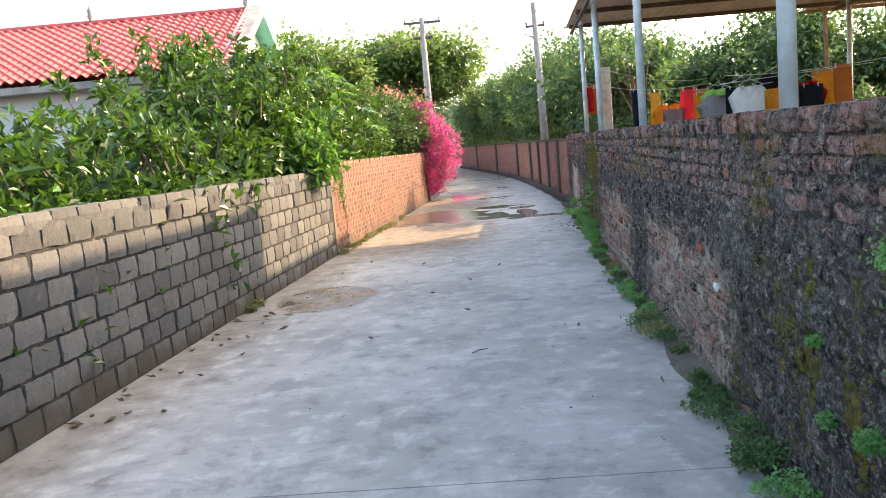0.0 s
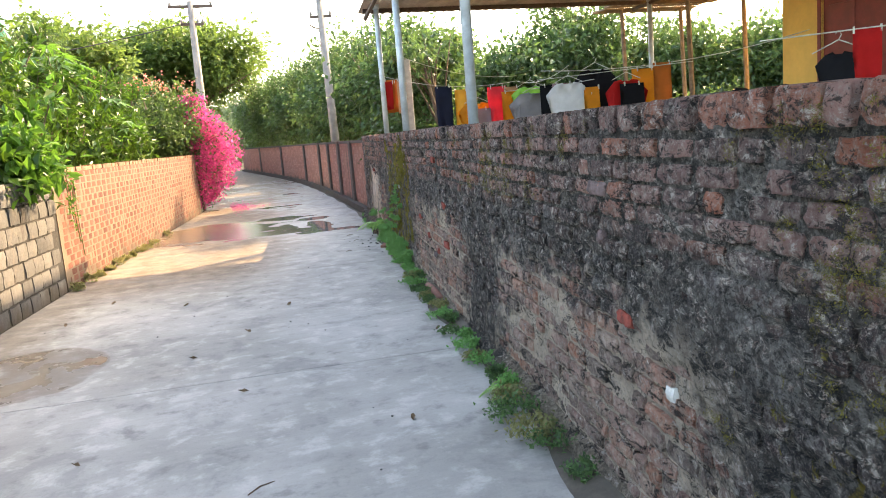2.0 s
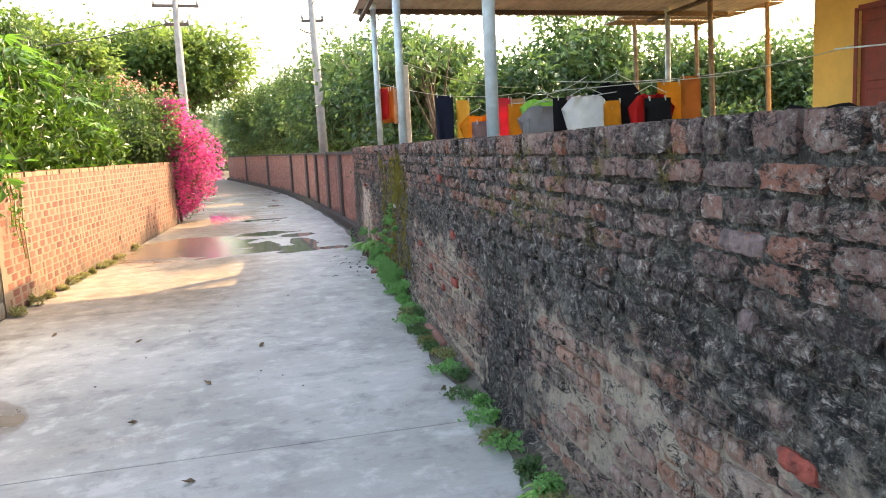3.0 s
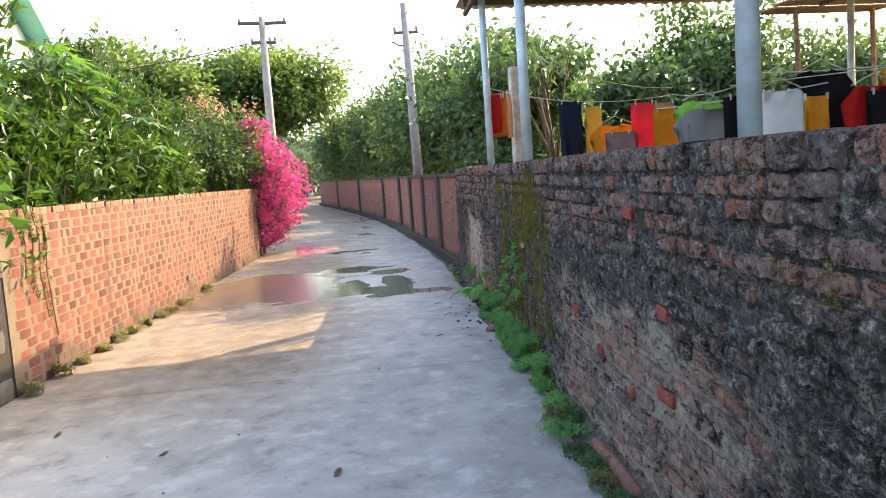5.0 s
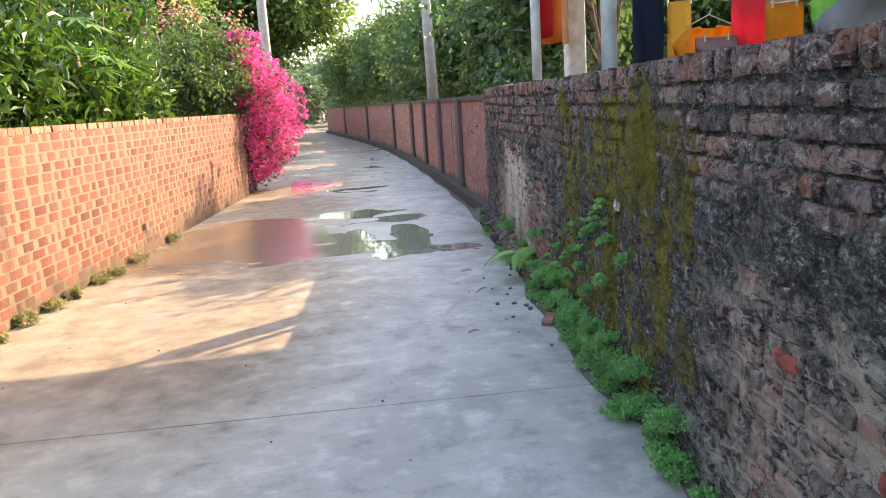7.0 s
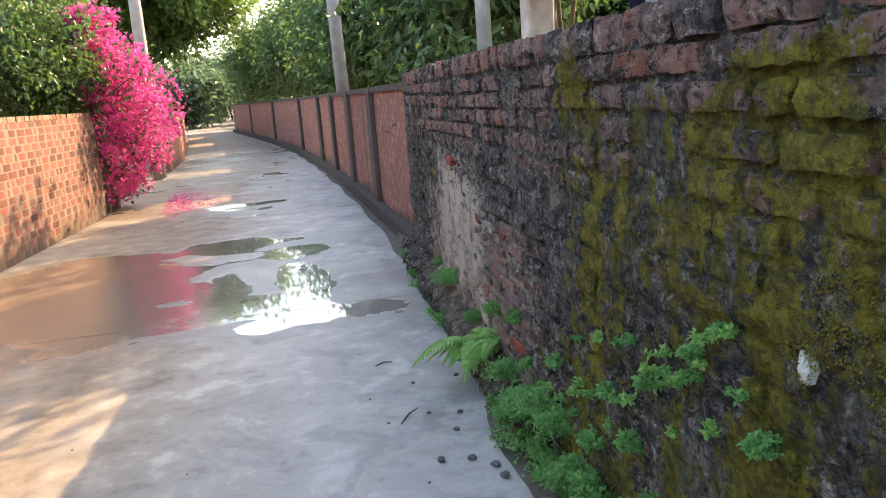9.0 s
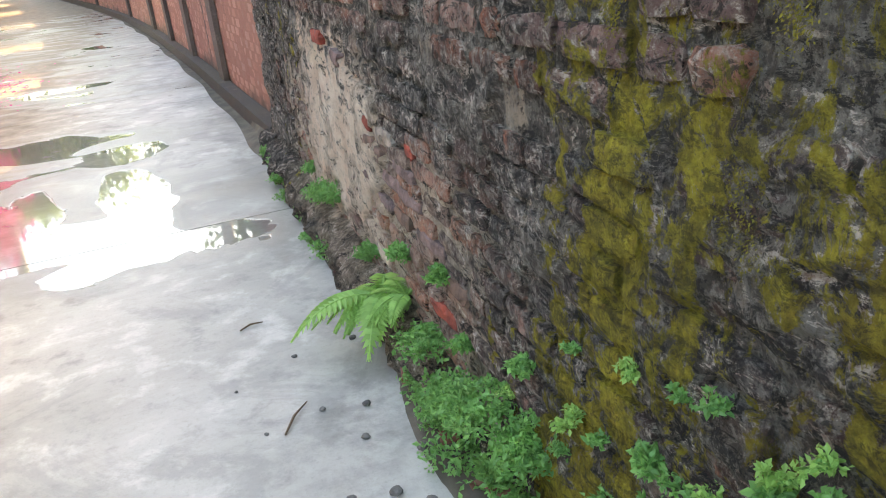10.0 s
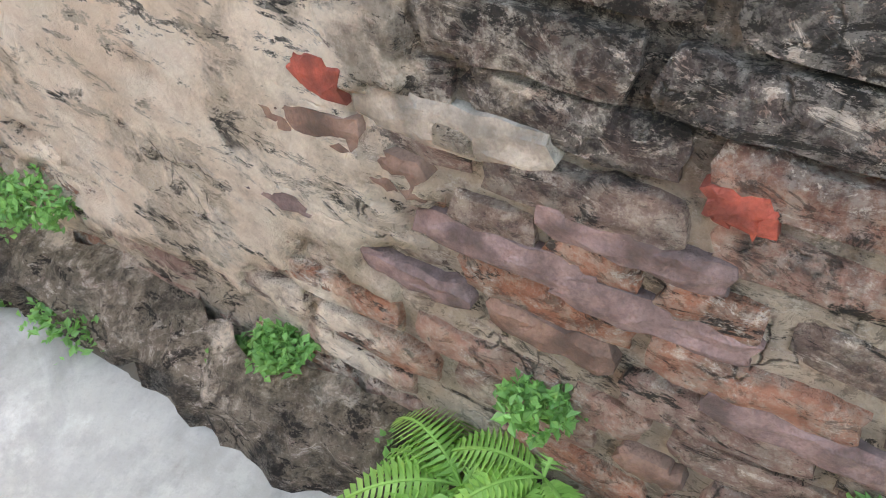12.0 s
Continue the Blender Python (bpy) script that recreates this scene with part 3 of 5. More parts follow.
def crust(p):
    """Depth of the mortar face: recessed under the top courses, scabbed lower down, flaked plaster near the end."""
    y, z = p.y, p.z
    n1 = noise.noise(Vector((p.x, p.y * 3.2, p.z * 5)))
    n2 = noise.noise(Vector((p.x, p.y * 9, p.z * 15)))
    n3 = noise.noise(p * 34)
    n4 = noise.noise(p * 75)
    rag = n1 * 0.25 + n2 * 0.12
    top = smooth(z + rag, 0.98, 1.1)
    bare = max(field(y + rag, z + rag, 4.2, 6.5, -0.3, 0.74), field(y + rag, z + rag, 7.5, 9.9, -0.3, 0.76), field(y + rag, z + rag, 12.6, 14.0, -0.3, 1.0) * 0.8)
    scab = smooth(n1 + n2 * 0.7, -0.05, 0.1) * (1 - bare) * (1 - top)
    step = n1 * 2.2 + n2 * 1.6 + n3 * 0.5
    flake = math.floor(step) + smooth(step - math.floor(step), 0.0, 0.22)
    d = 0.010 + 0.004 * top + 0.003 * bare - 0.013 * scab - flake * (0.0055 - 0.003 * bare)
    d += n2 * 0.004 + n3 * 0.004 + n4 * 0.0035
    plaster = smooth(field(y + rag, z + rag * 0.7, 13.32, 14.45, 0.3, 0.86, 0.16) + n2 * 0.5 + n3 * 0.25, 0.55, 0.61)
    d = d * (1 - plaster) + plaster * (-0.012 - 0.0035 * flake + n3 * 0.0015 + n4 * 0.0012)
    return d - 0.05 * max(0, 0.3 - z)


def old_mortar_face():
    V, F = [], []
    ys = list(np.arange(-6, 1.5, 0.09)) + list(np.arange(1.5, 11.0, 0.022)) + list(np.arange(11.0, 16.06, 0.0125))
    zs = list(np.arange(-0.04, 1.40, 0.015))
    for y in ys:
        m = R_LINE.at_length(rs(y), 1)
        out = m.col[1].to_3d()
        foot = m.translation
        for z in zs:
            p = Vector((foot.x, foot.y, z))
            V.append(p + out * crust(p))
        for z, d in ((1.41, 0.05), (1.415, 0.2)):
            V.append(m @ Vector((0, d, z)))
    n = len(zs) + 2
    i, k = np.meshgrid(np.arange(len(ys) - 1), np.arange(n - 1), indexing="ij")
    a = (i * n + k).ravel()
    F = np.stack([a, a + 1, a + n + 1, a + n], 1)
    me = quick("mortar", V, F, M_OLDMORTAR)
    me.shade_smooth()
    return me


under("mortar", old_mortar_face(), wall_right)
# the body behind the face
b = Build()
for y0, y1 in ((-6, 16.03),):
    m = R_LINE.at_length(0, 1)
    p0, p1 = R_LINE.at_length(rs(y0), 1), R_LINE.at_length(rs(y1), 1)
    c = [p0 @ Vector((0, 0.05, -0.05)), p1 @ Vector((0, 0.05, -0.05)), p1 @ Vector((0, 0.22, -0.05)), p0 @ Vector((0, 0.22, -0.05))]
    c += [v + Vector((0, 0, 1.44)) for v in c]
    b.add(c, [(0, 1, 2, 3), (4, 7, 6, 5), (0, 4, 5, 1), (1, 5, 6, 2), (2, 6, 7, 3), (3, 7, 4, 0)])
under("core", b.done("core", M_OLDMORTAR), wall_right)
lay(wall_right, "brick", R_LINE, 1, rs(-5), rs(16.05), 0.03, 18, 0.055, 0.20, 0.019, 0.06, M_OLDBRICK, 0.008, 0.009, (rs(11.9), rs(13.95)), 1.1, 0.3, 0.12, 22, 6, 3, 0.007, rim_in=0.0025)
# coping course of whole bricks on edge
lay(wall_right, "coping_brick", R_LINE, 1, rs(-5), rs(16.05), 1.365, 1, 0.085, 0.165, 0.012, 0.2, M_OLDBRICK, 0.010, 0.016, (rs(3.5), rs(12)), 1.6, 0.45, 0.0, 18, 5, 3, 0.005, rim_in=0.006)

# single bricks that show clean broken faces near the end of the wall
M_BRIGHT = plain("clean red brick", (0.25, 0.052, 0.035), 0.95, 0, 0.5, 26, 1.0)
M_BROWN = plain("brown brick", (0.14, 0.085, 0.065), 0.95, 0, 0.55, 24, 1.0)
M_MAUVE = plain("mauve brick", (0.155, 0.105, 0.10), 0.95, 0, 0.6, 24, 1.0)
M_ASHEN = plain("ashen render", (0.27, 0.24, 0.205), 0.95, 0, 0.5, 22, 1.0)
for y, z, w, h, mat in ((13.42, 0.715, 0.13, 0.05, M_BRIGHT), (13.44, 0.645, 0.20, 0.05, M_BROWN), (13.32, 0.62, 0.11, 0.055, M_BROWN), (13.24, 0.695, 0.22, 0.055, M_ASHEN),
                        (13.18, 0.56, 0.22, 0.045, M_MAUVE), (13.05, 0.63, 0.19, 0.045, M_MAUVE), (12.97, 0.71, 0.06, 0.04, M_BRIGHT), (13.02, 0.55, 0.2, 0.045, M_MAUVE), (13.5, 0.52, 0.14, 0.04, M_MAUVE),
                        (13.12, 0.46, 0.15, 0.045, M_BROWN), (13.3, 0.46, 0.16, 0.04, M_MAUVE), (12.85, 0.47, 0.2, 0.05, M_MAUVE), (12.98, 0.3, 0.08, 0.04, M_BROWN), (12.7, 0.4, 0.2, 0.05, M_BROWN), (12.8, 0.28, 0.2, 0.05, M_BRIGHT),
                        (8.62, 0.42, 0.1, 0.05, M_BRIGHT), (9.05, 0.5, 0.1, 0.05, M_BRIGHT), (8.2, 0.84, 0.1, 0.05, M_BRIGHT), (8.2, 0.52, 0.14, 0.055, M_BRIGHT), (8.75, 0.36, 0.16, 0.05, M_MAUVE), (9.5, 0.63, 0.12, 0.05, M_BRIGHT),
                        (4.95, 1.17, 0.17, 0.05, M_MAUVE), (4.93, 0.99, 0.06, 0.05, M_MAUVE), (8.55, 1.2, 0.13, 0.05, M_BRIGHT), (9.2, 1.1, 0.07, 0.05, M_MAUVE), (4.75, 0.72, 0.13, 0.05, M_BRIGHT), (14.05, 0.93, 0.16, 0.05, M_BRIGHT), (13.75, 0.88, 0.12, 0.05, M_MAUVE)):
    piece = under("brick", mesh("brick", *brick_kinds(1, w, h, 0.05, 0.008, 8, 4, 0.004)[0], mat), wall_right)
    piece.matrix_basis = R_LINE.at_length(rs(y), 1) @ pose(0, -0.018 if y > 13.3 else -0.0085, z, rnd(-2, 2), rnd(-3, 3), rnd(-2, 2))

# rubble footing
V, F = [], []
ys = np.arange(-4, 16.6, 0.035)
prof = [(-0.03, 0.0), (0.03, 0.01), (0.08, 0.03), (0.11, 0.08), (0.12, 0.13)]
for y in ys:
    m = R_LINE.at_length(rs(min(y, 16.04)), 1)
    big = 0.35 + 0.65 * max(0, min(1, (y - 12.2) / 1.0)) if y > 8 else 0.35 + 0.25 * math.sin(y * 1.3)
    for z, d in prof:
        p = m @ Vector((0, 0, z * 3))
        k = noise.noise(p * 6) * 0.06 + noise.noise(p * 13) * 0.05 + noise.noise(p * 30) * 0.03
        V.append(m @ Vector((0, -0.13 * big + d * 1.0 + k * big, z * (0.5 + big * 0.9) + k * 0.3)))
n = len(prof)
F = [(i * n + k, i * n + k + 1, (i + 1) * n + k + 1, (i + 1) * n + k) for i in range(len(ys) - 1) for k in range(n - 1)]
me = quick("footing", V, F, M_RUBBLE)
me.shade_smooth()
under("footing", me, wall_right, "rough rubble footing")
# soil strip between lane and wall
V = []
ys = np.arange(-4, 17, 0.12)
for y in ys:
    V += [(lane_right(y) - 0.03, y, 0.003 - 0.01), (lane_right(y) + 0.07 + 0.03 * math.sin(y * 5), y, 0.02 + 0.012 * math.sin(y * 7)), (right_face(min(y, 16)) + 0.05, y, 0.05)]
F = [(i * 3 + k, i * 3 + k + 1, i * 3 + k + 4, i * 3 + k + 3) for i in range(len(ys) - 1) for k in range(2)]
tagged(new("verge", quick("verge", V, F, M_SOIL)), "damp soil verge at the foot of the old wall", "verge", kind="structure")

# ---- far brick wall with piers on the right ----
F_LINE = Line(FAR_LINE)
wall_far = at((0, 0, 0), "wall_far", "long brick wall with blackened piers", "wall", kind="structure")


def slab_along(line, side, s0, s1, d0, d1, z0, z1, step=0.5):
    n = max(1, int((s1 - s0) / step))
    V, F = [], []
    for i in range(n + 1):
        m = line.at_length(s0 + (s1 - s0) * i / n, side)
        for d, z in ((d0, z0), (d0, z1), (d1, z1), (d1, z0)):
            V.append(m @ Vector((0, d, z)))
    for i in range(n):
        for k in range(4):
            F.append((i * 4 + k, i * 4 + (k + 1) % 4, i * 4 + 4 + (k + 1) % 4, i * 4 + 4 + k))
    F += [(0, 1, 2, 3)[::-1], tuple(n * 4 + k for k in range(4))]
    return V, F


under("mortar", mesh("mortar", *slab_along(F_LINE, 1, 0, F_LINE.length, 0.008, 0.2, -0.05, 1.36), M_FARBRICK), wall_far)
lay(wall_far, "brick", F_LINE, 1, 0.0, F_LINE.length - 0.1, 0.0, 18, 0.062, 0.21, 0.013, 0.04, M_FARBRICK, 0.003, 0.004, (0, 1.6), 0.4, 0.0, 0.0, 10, 3, 1)
under("coping", mesh("coping", *slab_along(F_LINE, 1, 0, F_LINE.length, -0.03, 0.23, 1.34, 1.40), M_PIER), wall_far)
under("footing", mesh("footing", *slab_along(F_LINE, 1, 0, F_LINE.length, -0.12, 0.0, -0.05, 0.10), M_PIER), wall_far)
pier_s = [0.0, 2.6, 4.9, 7.1, 9.4, 13.4, 20.0, 27.5]
for s in pier_s:
    v, f = slab_along(F_LINE, 1, s, s + 0.3, -0.05, 0.0, -0.03, 1.385, 0.3)
    under("pier", mesh("pier", v, f, M_PIER), wall_far)

# ---- block wall and brick wall on the left ----
L_LINE = Line(LEFT_LINE)
S_CHANGE = L_LINE.s[1]
wall_block = at((0, 0, 0), "wall_block", "grey cinder block wall with dark joints", "wall", kind="structure")
under("joint_fill", mesh("joint_fill", *slab_along(L_LINE, -1, 0, S_CHANGE, 0.012, 0.15, -0.05, 1.24), M_BLOCKJOINT), wall_block)
lay(wall_block, "block", L_LINE, -1, 6.5, S_CHANGE, 0.0, 7, 0.153, 0.243, 0.021, 0.13, M_BLOCK, 0.009, 0.008, (9.3, S_CHANGE), 0.5, 0.0, 0.0, 16, 5, 3, rim_in=0.004)
lay(wall_block, "top_block", L_LINE, -1, 6.5, S_CHANGE, 1.155, 1, 0.105, 0.25, 0.014, 0.15, M_BLOCK, 0.006, 0.012, (9.3, S_CHANGE), 0.8, 0.1, 0.0, 10, 5, 2)
wall_left = at((0, 0, 0), "wall_left", "sunlit red brick wall with raked pale joints", "wall", kind="structure")
END = L_LINE.length
under("mortar", mesh("mortar", *slab_along(L_LINE, -1, S_CHANGE, END, 0.0035, 0.2, -0.05, 1.30), M_MORTAR), wall_left)
lay(wall_left, "brick", L_LINE, -1, S_CHANGE, END, 0.0, 17, 0.0635, 0.205, 0.014, 0.06, M_BRICK, 0.0018, 0.002, (S_CHANGE, S_CHANGE + 3.6), 0.3, 0.2, 0.0, 18, 3, 1, rim_in=0.0)
lay(wall_left, "coping_brick", L_LINE, -1, S_CHANGE, END, 1.30, 1, 0.055, 0.105, 0.008, 0.24, M_COPING, 0.004, 0.012, (S_CHANGE, S_CHANGE + 5), 1.0, 0, 0, 10, 2, 1)
# the wall goes on beyond the bougainvillea
L2 = Line([(0.28, 28), (0.4, 32), (0.2, 40), (-0.6, 52)])
wall_beyond = at((0, 0, 0), "wall_beyond", "brick wall running on past the bougainvillea", "wall", kind="structure")
under("mortar", mesh("mortar", *slab_along(L2, -1, 0, L2.length, 0.008, 0.2, -0.05, 1.2), M_FARBRICK), wall_beyond)
lay(wall_beyond, "brick", L2, -1, 0, L2.length, 0.0, 15, 0.062, 0.21, 0.016, 0.04, M_BRICK, 0.003, 0.004, (0, 0), 0.4, 0, 0, 8, 3, 1)


# ---- the open shed behind the old wall ----
def roof_z(y):
    """The near bay, out of view, is set higher to fit the shade it casts."""
    return 3.46 if y > 11.3 else 4.2


def steel_post(x, y, z0, top, r):
    p = at((x, y, z0), "steel_post", "round galvanised steel post of the open shed", "post", "shed posts")
    under("shaft", Build().tube([(0, 0, 0), (0, 0, top - z0)], r, 14).done("shaft", M_STEEL, True), p)
    under("base_plate", Build().box(-r * 1.6, r * 1.6, -r * 1.6, r * 1.6, -0.03, 0.012, cut=0.004).done("base_plate", M_STEEL), p)
    under("collar", Build().tube([(0, 0, top - z0 - 0.07), (0, 0, top - z0)], r * 1.25, 14).done("collar", M_STEEL, True), p)
    return p


for x, y, r in ((1.48, 3.57, 0.037), (2.13, 7.95, 0.04), (2.66, 12.06, 0.046), (2.90, 14.22, 0.042)):
    steel_post(x, y, 1.42, roof_z(y) - 0.02, r)
for x, y in ((7.75, 14.25), (7.6, 7.6)):
    steel_post(x, y, 0.0, roof_z(y) - 0.02, 0.045)
old_post = at((3.35, 14.5, 0), "concrete_post", "square weathered concrete post behind the wall", "post")
under("shaft", Build().box(-0.085, 0.085, -0.07, 0.07, 0, 2.62, cut=0.012).done("shaft", M_OLDPOST), old_post)

shed = at((0, 0, 0), "shed_roof", "corrugated sheet roof of an open shed on steel posts", "roof")


def sheet(y0, y1, name):
    V, F = [], []
    xs = np.arange(0, 6.6, 0.035)
    ys = np.linspace(y0, y1, 9)
    for y in ys:
        for k, x in enumerate(xs):
            V.append((right_face(y) + 0.06 + x, y, roof_z(y) + 0.013 * math.sin(k * math.pi / 2.2)))
    n = len(xs)
    F = [(i * n + k, i * n + k + 1, (i + 1) * n + k + 1, (i + 1) * n + k) for i in range(len(ys) - 1) for k in range(n - 1)]
    me = quick(name, V, F, M_SHEET)
    ob = under(name, me, shed)
    md = ob.modifiers.new("thick", "SOLIDIFY")
    md.thickness = 0.004


sheet(11.31, 15.15, "roof_sheet")
sheet(0.5, 11.29, "roof_sheet")
# added sheet: stops sun leaking through the step between the two bays
x0 = right_face(11.3) + 0.06
under("sun_stop_sheet", Build().box(x0, x0 + 6.6, 11.291, 11.309, 3.40, 4.19).done("sun_stop_sheet", M_SHEET), shed)
for y in (1.2, 3.6, 5.9, 9.0, 11.0, 13.0, 14.6):
    x0 = right_face(y) + 0.1
    under("purlin", Build().box(x0, x0 + 6.4, y - 0.03, y + 0.03, roof_z(y) - 0.085, roof_z(y) - 0.018, cut=0.004).done("purlin", M_IRON), shed)
for x in (0.14, 5.1):
    pts = [(right_face(y) + x + 0.02, y, roof_z(y) - 0.12) for y in (11.5, 14.9)]
    under("rafter", Build().tube(pts, 0.035, 6).done("rafter", M_IRON), shed)
    pts = [(right_face(y) + x + 0.02, y, roof_z(y) - 0.12) for y in (0.8, 11.2)]
    under("rafter", Build().tube(pts, 0.035, 6).done("rafter", M_IRON), shed)

# lean-to of poles and boards beside the shed
lean = at((8.3, 13.7, 0), "lean_to", "rough timber lean-to with a plank roof", "lean-to")
for x, y, h in ((-0.3, -0.2, 3.5), (1.2, 0.3, 3.5), (-0.1, 2.2, 3.5), (1.3, 2.3, 3.5)):
    under("post", Build().tube([(x, y, 0), (x + 0.03, y, h / 2), (x - 0.02, y, h)], [0.05, 0.045, 0.04], 7).done("post", M_TIMBER), lean)
for k in range(7):
    under("plank", Build().box(-0.5, 1.6, -0.5 + k * 0.45, -0.05 + k * 0.45, 3.5 + 0.03 * (k % 2), 3.53 + 0.03 * (k % 2), cut=0.004).done("plank", M_TIMBER), lean)

# ---- yellow house ----
yellow = at((9.0, 9.0, 0), "yellow_house", "yellow limewashed house with a dark red door", "house")
yb = Build()
yb.box(0, 0.2, -8.0, 1.40, 0, 3.9).box(0, 0.2, 2.72, 3.5, 0, 3.9).box(0, 0.2, 1.40, 2.72, 2.95, 3.9)
yb.box(0.2, 5, 3.3, 3.5, 0, 3.9).box(4.8, 5, -8, 3.3, 0, 3.9).box(0.2, 4.8, -8.0, -7.8, 0, 3.9)
under("wall", yb.done("wall", M_YELLOW), yellow)
under("roof", Build().box(-0.4, 5.3, -8.3, 3.8, 3.9, 4.05, cut=0.01).done("roof", M_FASCIA), yellow)
yd = under("door", Build().box(0.05, 0.09, 1.40, 2.72, 0.0, 2.95, cut=0.003).done("door", M_DOOR), yellow, "dark red panelled double door")
for k in range(2):
    for z0, z1 in ((0.15, 0.9), (1.0, 1.9), (2.0, 2.8)):
        y0 = 1.5 + k * 0.64
        under("panel", Build().box(0.03, 0.055, y0, y0 + 0.48, z0, z1, cut=0.012).done("panel", M_DOOR), yd)
under("door_frame", Build().box(-0.012, 0.05, 1.34, 1.40, 0, 2.99).box(-0.012, 0.05, 2.72, 2.78, 0, 2.99).box(-0.012, 0.05, 1.40, 2.72, 2.95, 3.02).done("door_frame", M_DOOR), yellow)


# ---- washing ----
def cloth(outline, mat, folds=3, deep=0.03, name="cloth", thick=0.012):
    """Hanging cloth: an outline in width and drop, with folds, of real thickness."""
    bm = bmesh.new()
    vs = [bm.verts.new((x, 0, -z)) for x, z in outline]
    bm.faces.new(vs)
    bmesh.ops.triangulate(bm, faces=bm.faces[:])
    bmesh.ops.subdivide_edges(bm, edges=bm.edges[:], cuts=3, use_grid_fill=True)
    bmesh.ops.triangulate(bm, faces=bm.faces[:])
    ph = rnd(0, 6)
    for v in bm.verts:
        v.co.y = deep * math.sin(v.co.x * folds * 14 + ph + v.co.z * 1.5) * (0.3 - v.co.z) + rnd(-0.003, 0.003)
    geo = bmesh.ops.extrude_face_region(bm, geom=bm.faces[:])
    bmesh.ops.translate(bm, verts=[g for g in geo["geom"] if isinstance(g, bmesh.types.BMVert)], vec=(0, thick, 0))
    bmesh.ops.recalc_face_normals(bm, faces=bm.faces[:])
    me = bpy.data.meshes.new(name)
    bm.to_mesh(me)
    bm.free()
    me.materials.append(mat)
    me.shade_smooth()
    return me


def fabric(name, color):
    m = Nodes(name)
    n, w = m.noise(6, 4), m.noise(240, 2)
    c = m.mix(m.step(n, 0.35, 0.65, 0, 0.3), color, tuple(x * 0.6 for x in color))
    m.bump(w, 0.2, 0.002)
    m.finish(c, 0.9, spec=0.2)
    t = m.nt.nodes.new("ShaderNodeBsdfTranslucent")
    m.put(t.inputs[0], c)
    s = m.nt.nodes.new("ShaderNodeMixShader")
    s.inputs[0].default_value = 0.3
    m.nt.links.new(m.bsdf.outputs[0], s.inputs[1])
    m.nt.links.new(t.outputs[0], s.inputs[2])
    m.nt.links.new(s.outputs[0], m.out.inputs[0])
    return m.mat


def shirt(w, h):
    return [(-w * 0.14, 0.0), (-w * 0.32, 0.02), (-w * 0.56, h * 0.27), (-w * 0.44, h * 0.36), (-w * 0.33, h * 0.25), (-w * 0.34, h), (w * 0.34, h), (w * 0.33, h * 0.25), (w * 0.44, h * 0.36), (w * 0.56, h * 0.27), (w * 0.32, 0.02), (w * 0.14, 0.0), (w * 0.08, h * 0.06), (-w * 0.08, h * 0.06)]


def trousers(w, h):
    return [(-w * 0.5, 0), (-w * 0.5, h * 0.35), (-w * 0.44, h), (-w * 0.08, h), (0, h * 0.38), (w * 0.08, h), (w * 0.44, h), (w * 0.5, h * 0.35), (w * 0.5, 0)]


def towel(w, h):
    return [(-w * 0.5, 0), (-w * 0.46, h * 0.5), (-w * 0.5, h), (w * 0.45, h * 0.97), (w * 0.5, h * 0.5), (w * 0.48, 0)]


F_RED, F_NAVY, F_BLACK = fabric("coral red cloth", (0.80, 0.06, 0.09)), fabric("navy cloth", (0.02, 0.025, 0.05)), fabric("black cloth", (0.016, 0.016, 0.02))
F_ORANGE, F_YELLOW, F_WHITE = fabric("orange cloth", (0.80, 0.30, 0.03)), fabric("mustard cloth", (0.55, 0.36, 0.07)), fabric("white cloth", (0.82, 0.83, 0.86))
F_GREY, F_RUST, F_LIME = fabric("grey cloth", (0.36, 0.35, 0.38)), fabric("rust cloth", (0.6, 0.18, 0.04)), fabric("lime cloth", (0.36, 0.75, 0.16))
F_BLUE, F_MAUVE, F_SCARLET, F_TAN = fabric("blue denim", (0.05, 0.13, 0.42)), fabric("mauve cloth", (0.34, 0.22, 0.24)), fabric("scarlet cloth", (0.55, 0.02, 0.02)), fabric("tan cloth", (0.5, 0.3, 0.17))


def hang(x, y, z, turn, outline, mat, label, category, name, hanger=False, folds=3):
    ob = at((x, y, z), name, label, category, "washing on the line")
    ob.rotation_euler = (0, 0, radians(turn))
    under("cloth", cloth(outline, mat, folds), ob)
    if hanger:
        under("hanger", Build().tube([(-0.19, 0.006, 0.0), (0, 0.006, 0.09), (0.19, 0.006, 0.0)], 0.005, 5).tube([(0, 0.006, 0.09), (0.02, 0.006, 0.13), (0.0, 0.006, 0.16), (-0.02, 0.006, 0.14)], 0.004, 5).done("hanger", M_WIRE), ob)
    else:
        for px in (-0.1, 0.088):
            under("peg", Build().box(px, px + 0.012, -0.008, 0.022, -0.03, 0.025).done("peg", M_WIRE), ob)
    return ob


L0, L1 = Vector((2.95, 14.22, 2.3)), Vector((4.9, 13.55, 2.2))
hang(3.06, 14.28, 2.30, -15, towel(0.18, 0.52), F_RUST, "rust orange cloth hung by the steel post", "cloth", "hanging_cloth")
hang(3.0, 14.24, 2.27, -15, towel(0.12, 0.44), F_SCARLET, "dark red cloth hung behind the rust one", "cloth", "hanging_cloth")
hang(3.14, 14.15, 2.26, -15, towel(0.06, 0.5), F_TAN, "faded brown cloth hung on the line", "cloth", "hanging_cloth")
hang(3.80, 13.94, 2.13, -15, trousers(0.26, 0.86), F_NAVY, "navy trousers pegged on the line", "trousers", "hanging_trousers")
hang(4.08, 13.95, 2.06, -40, towel(0.2, 0.7), F_YELLOW, "mustard yellow cloth folded over the line", "cloth", "hanging_cloth")
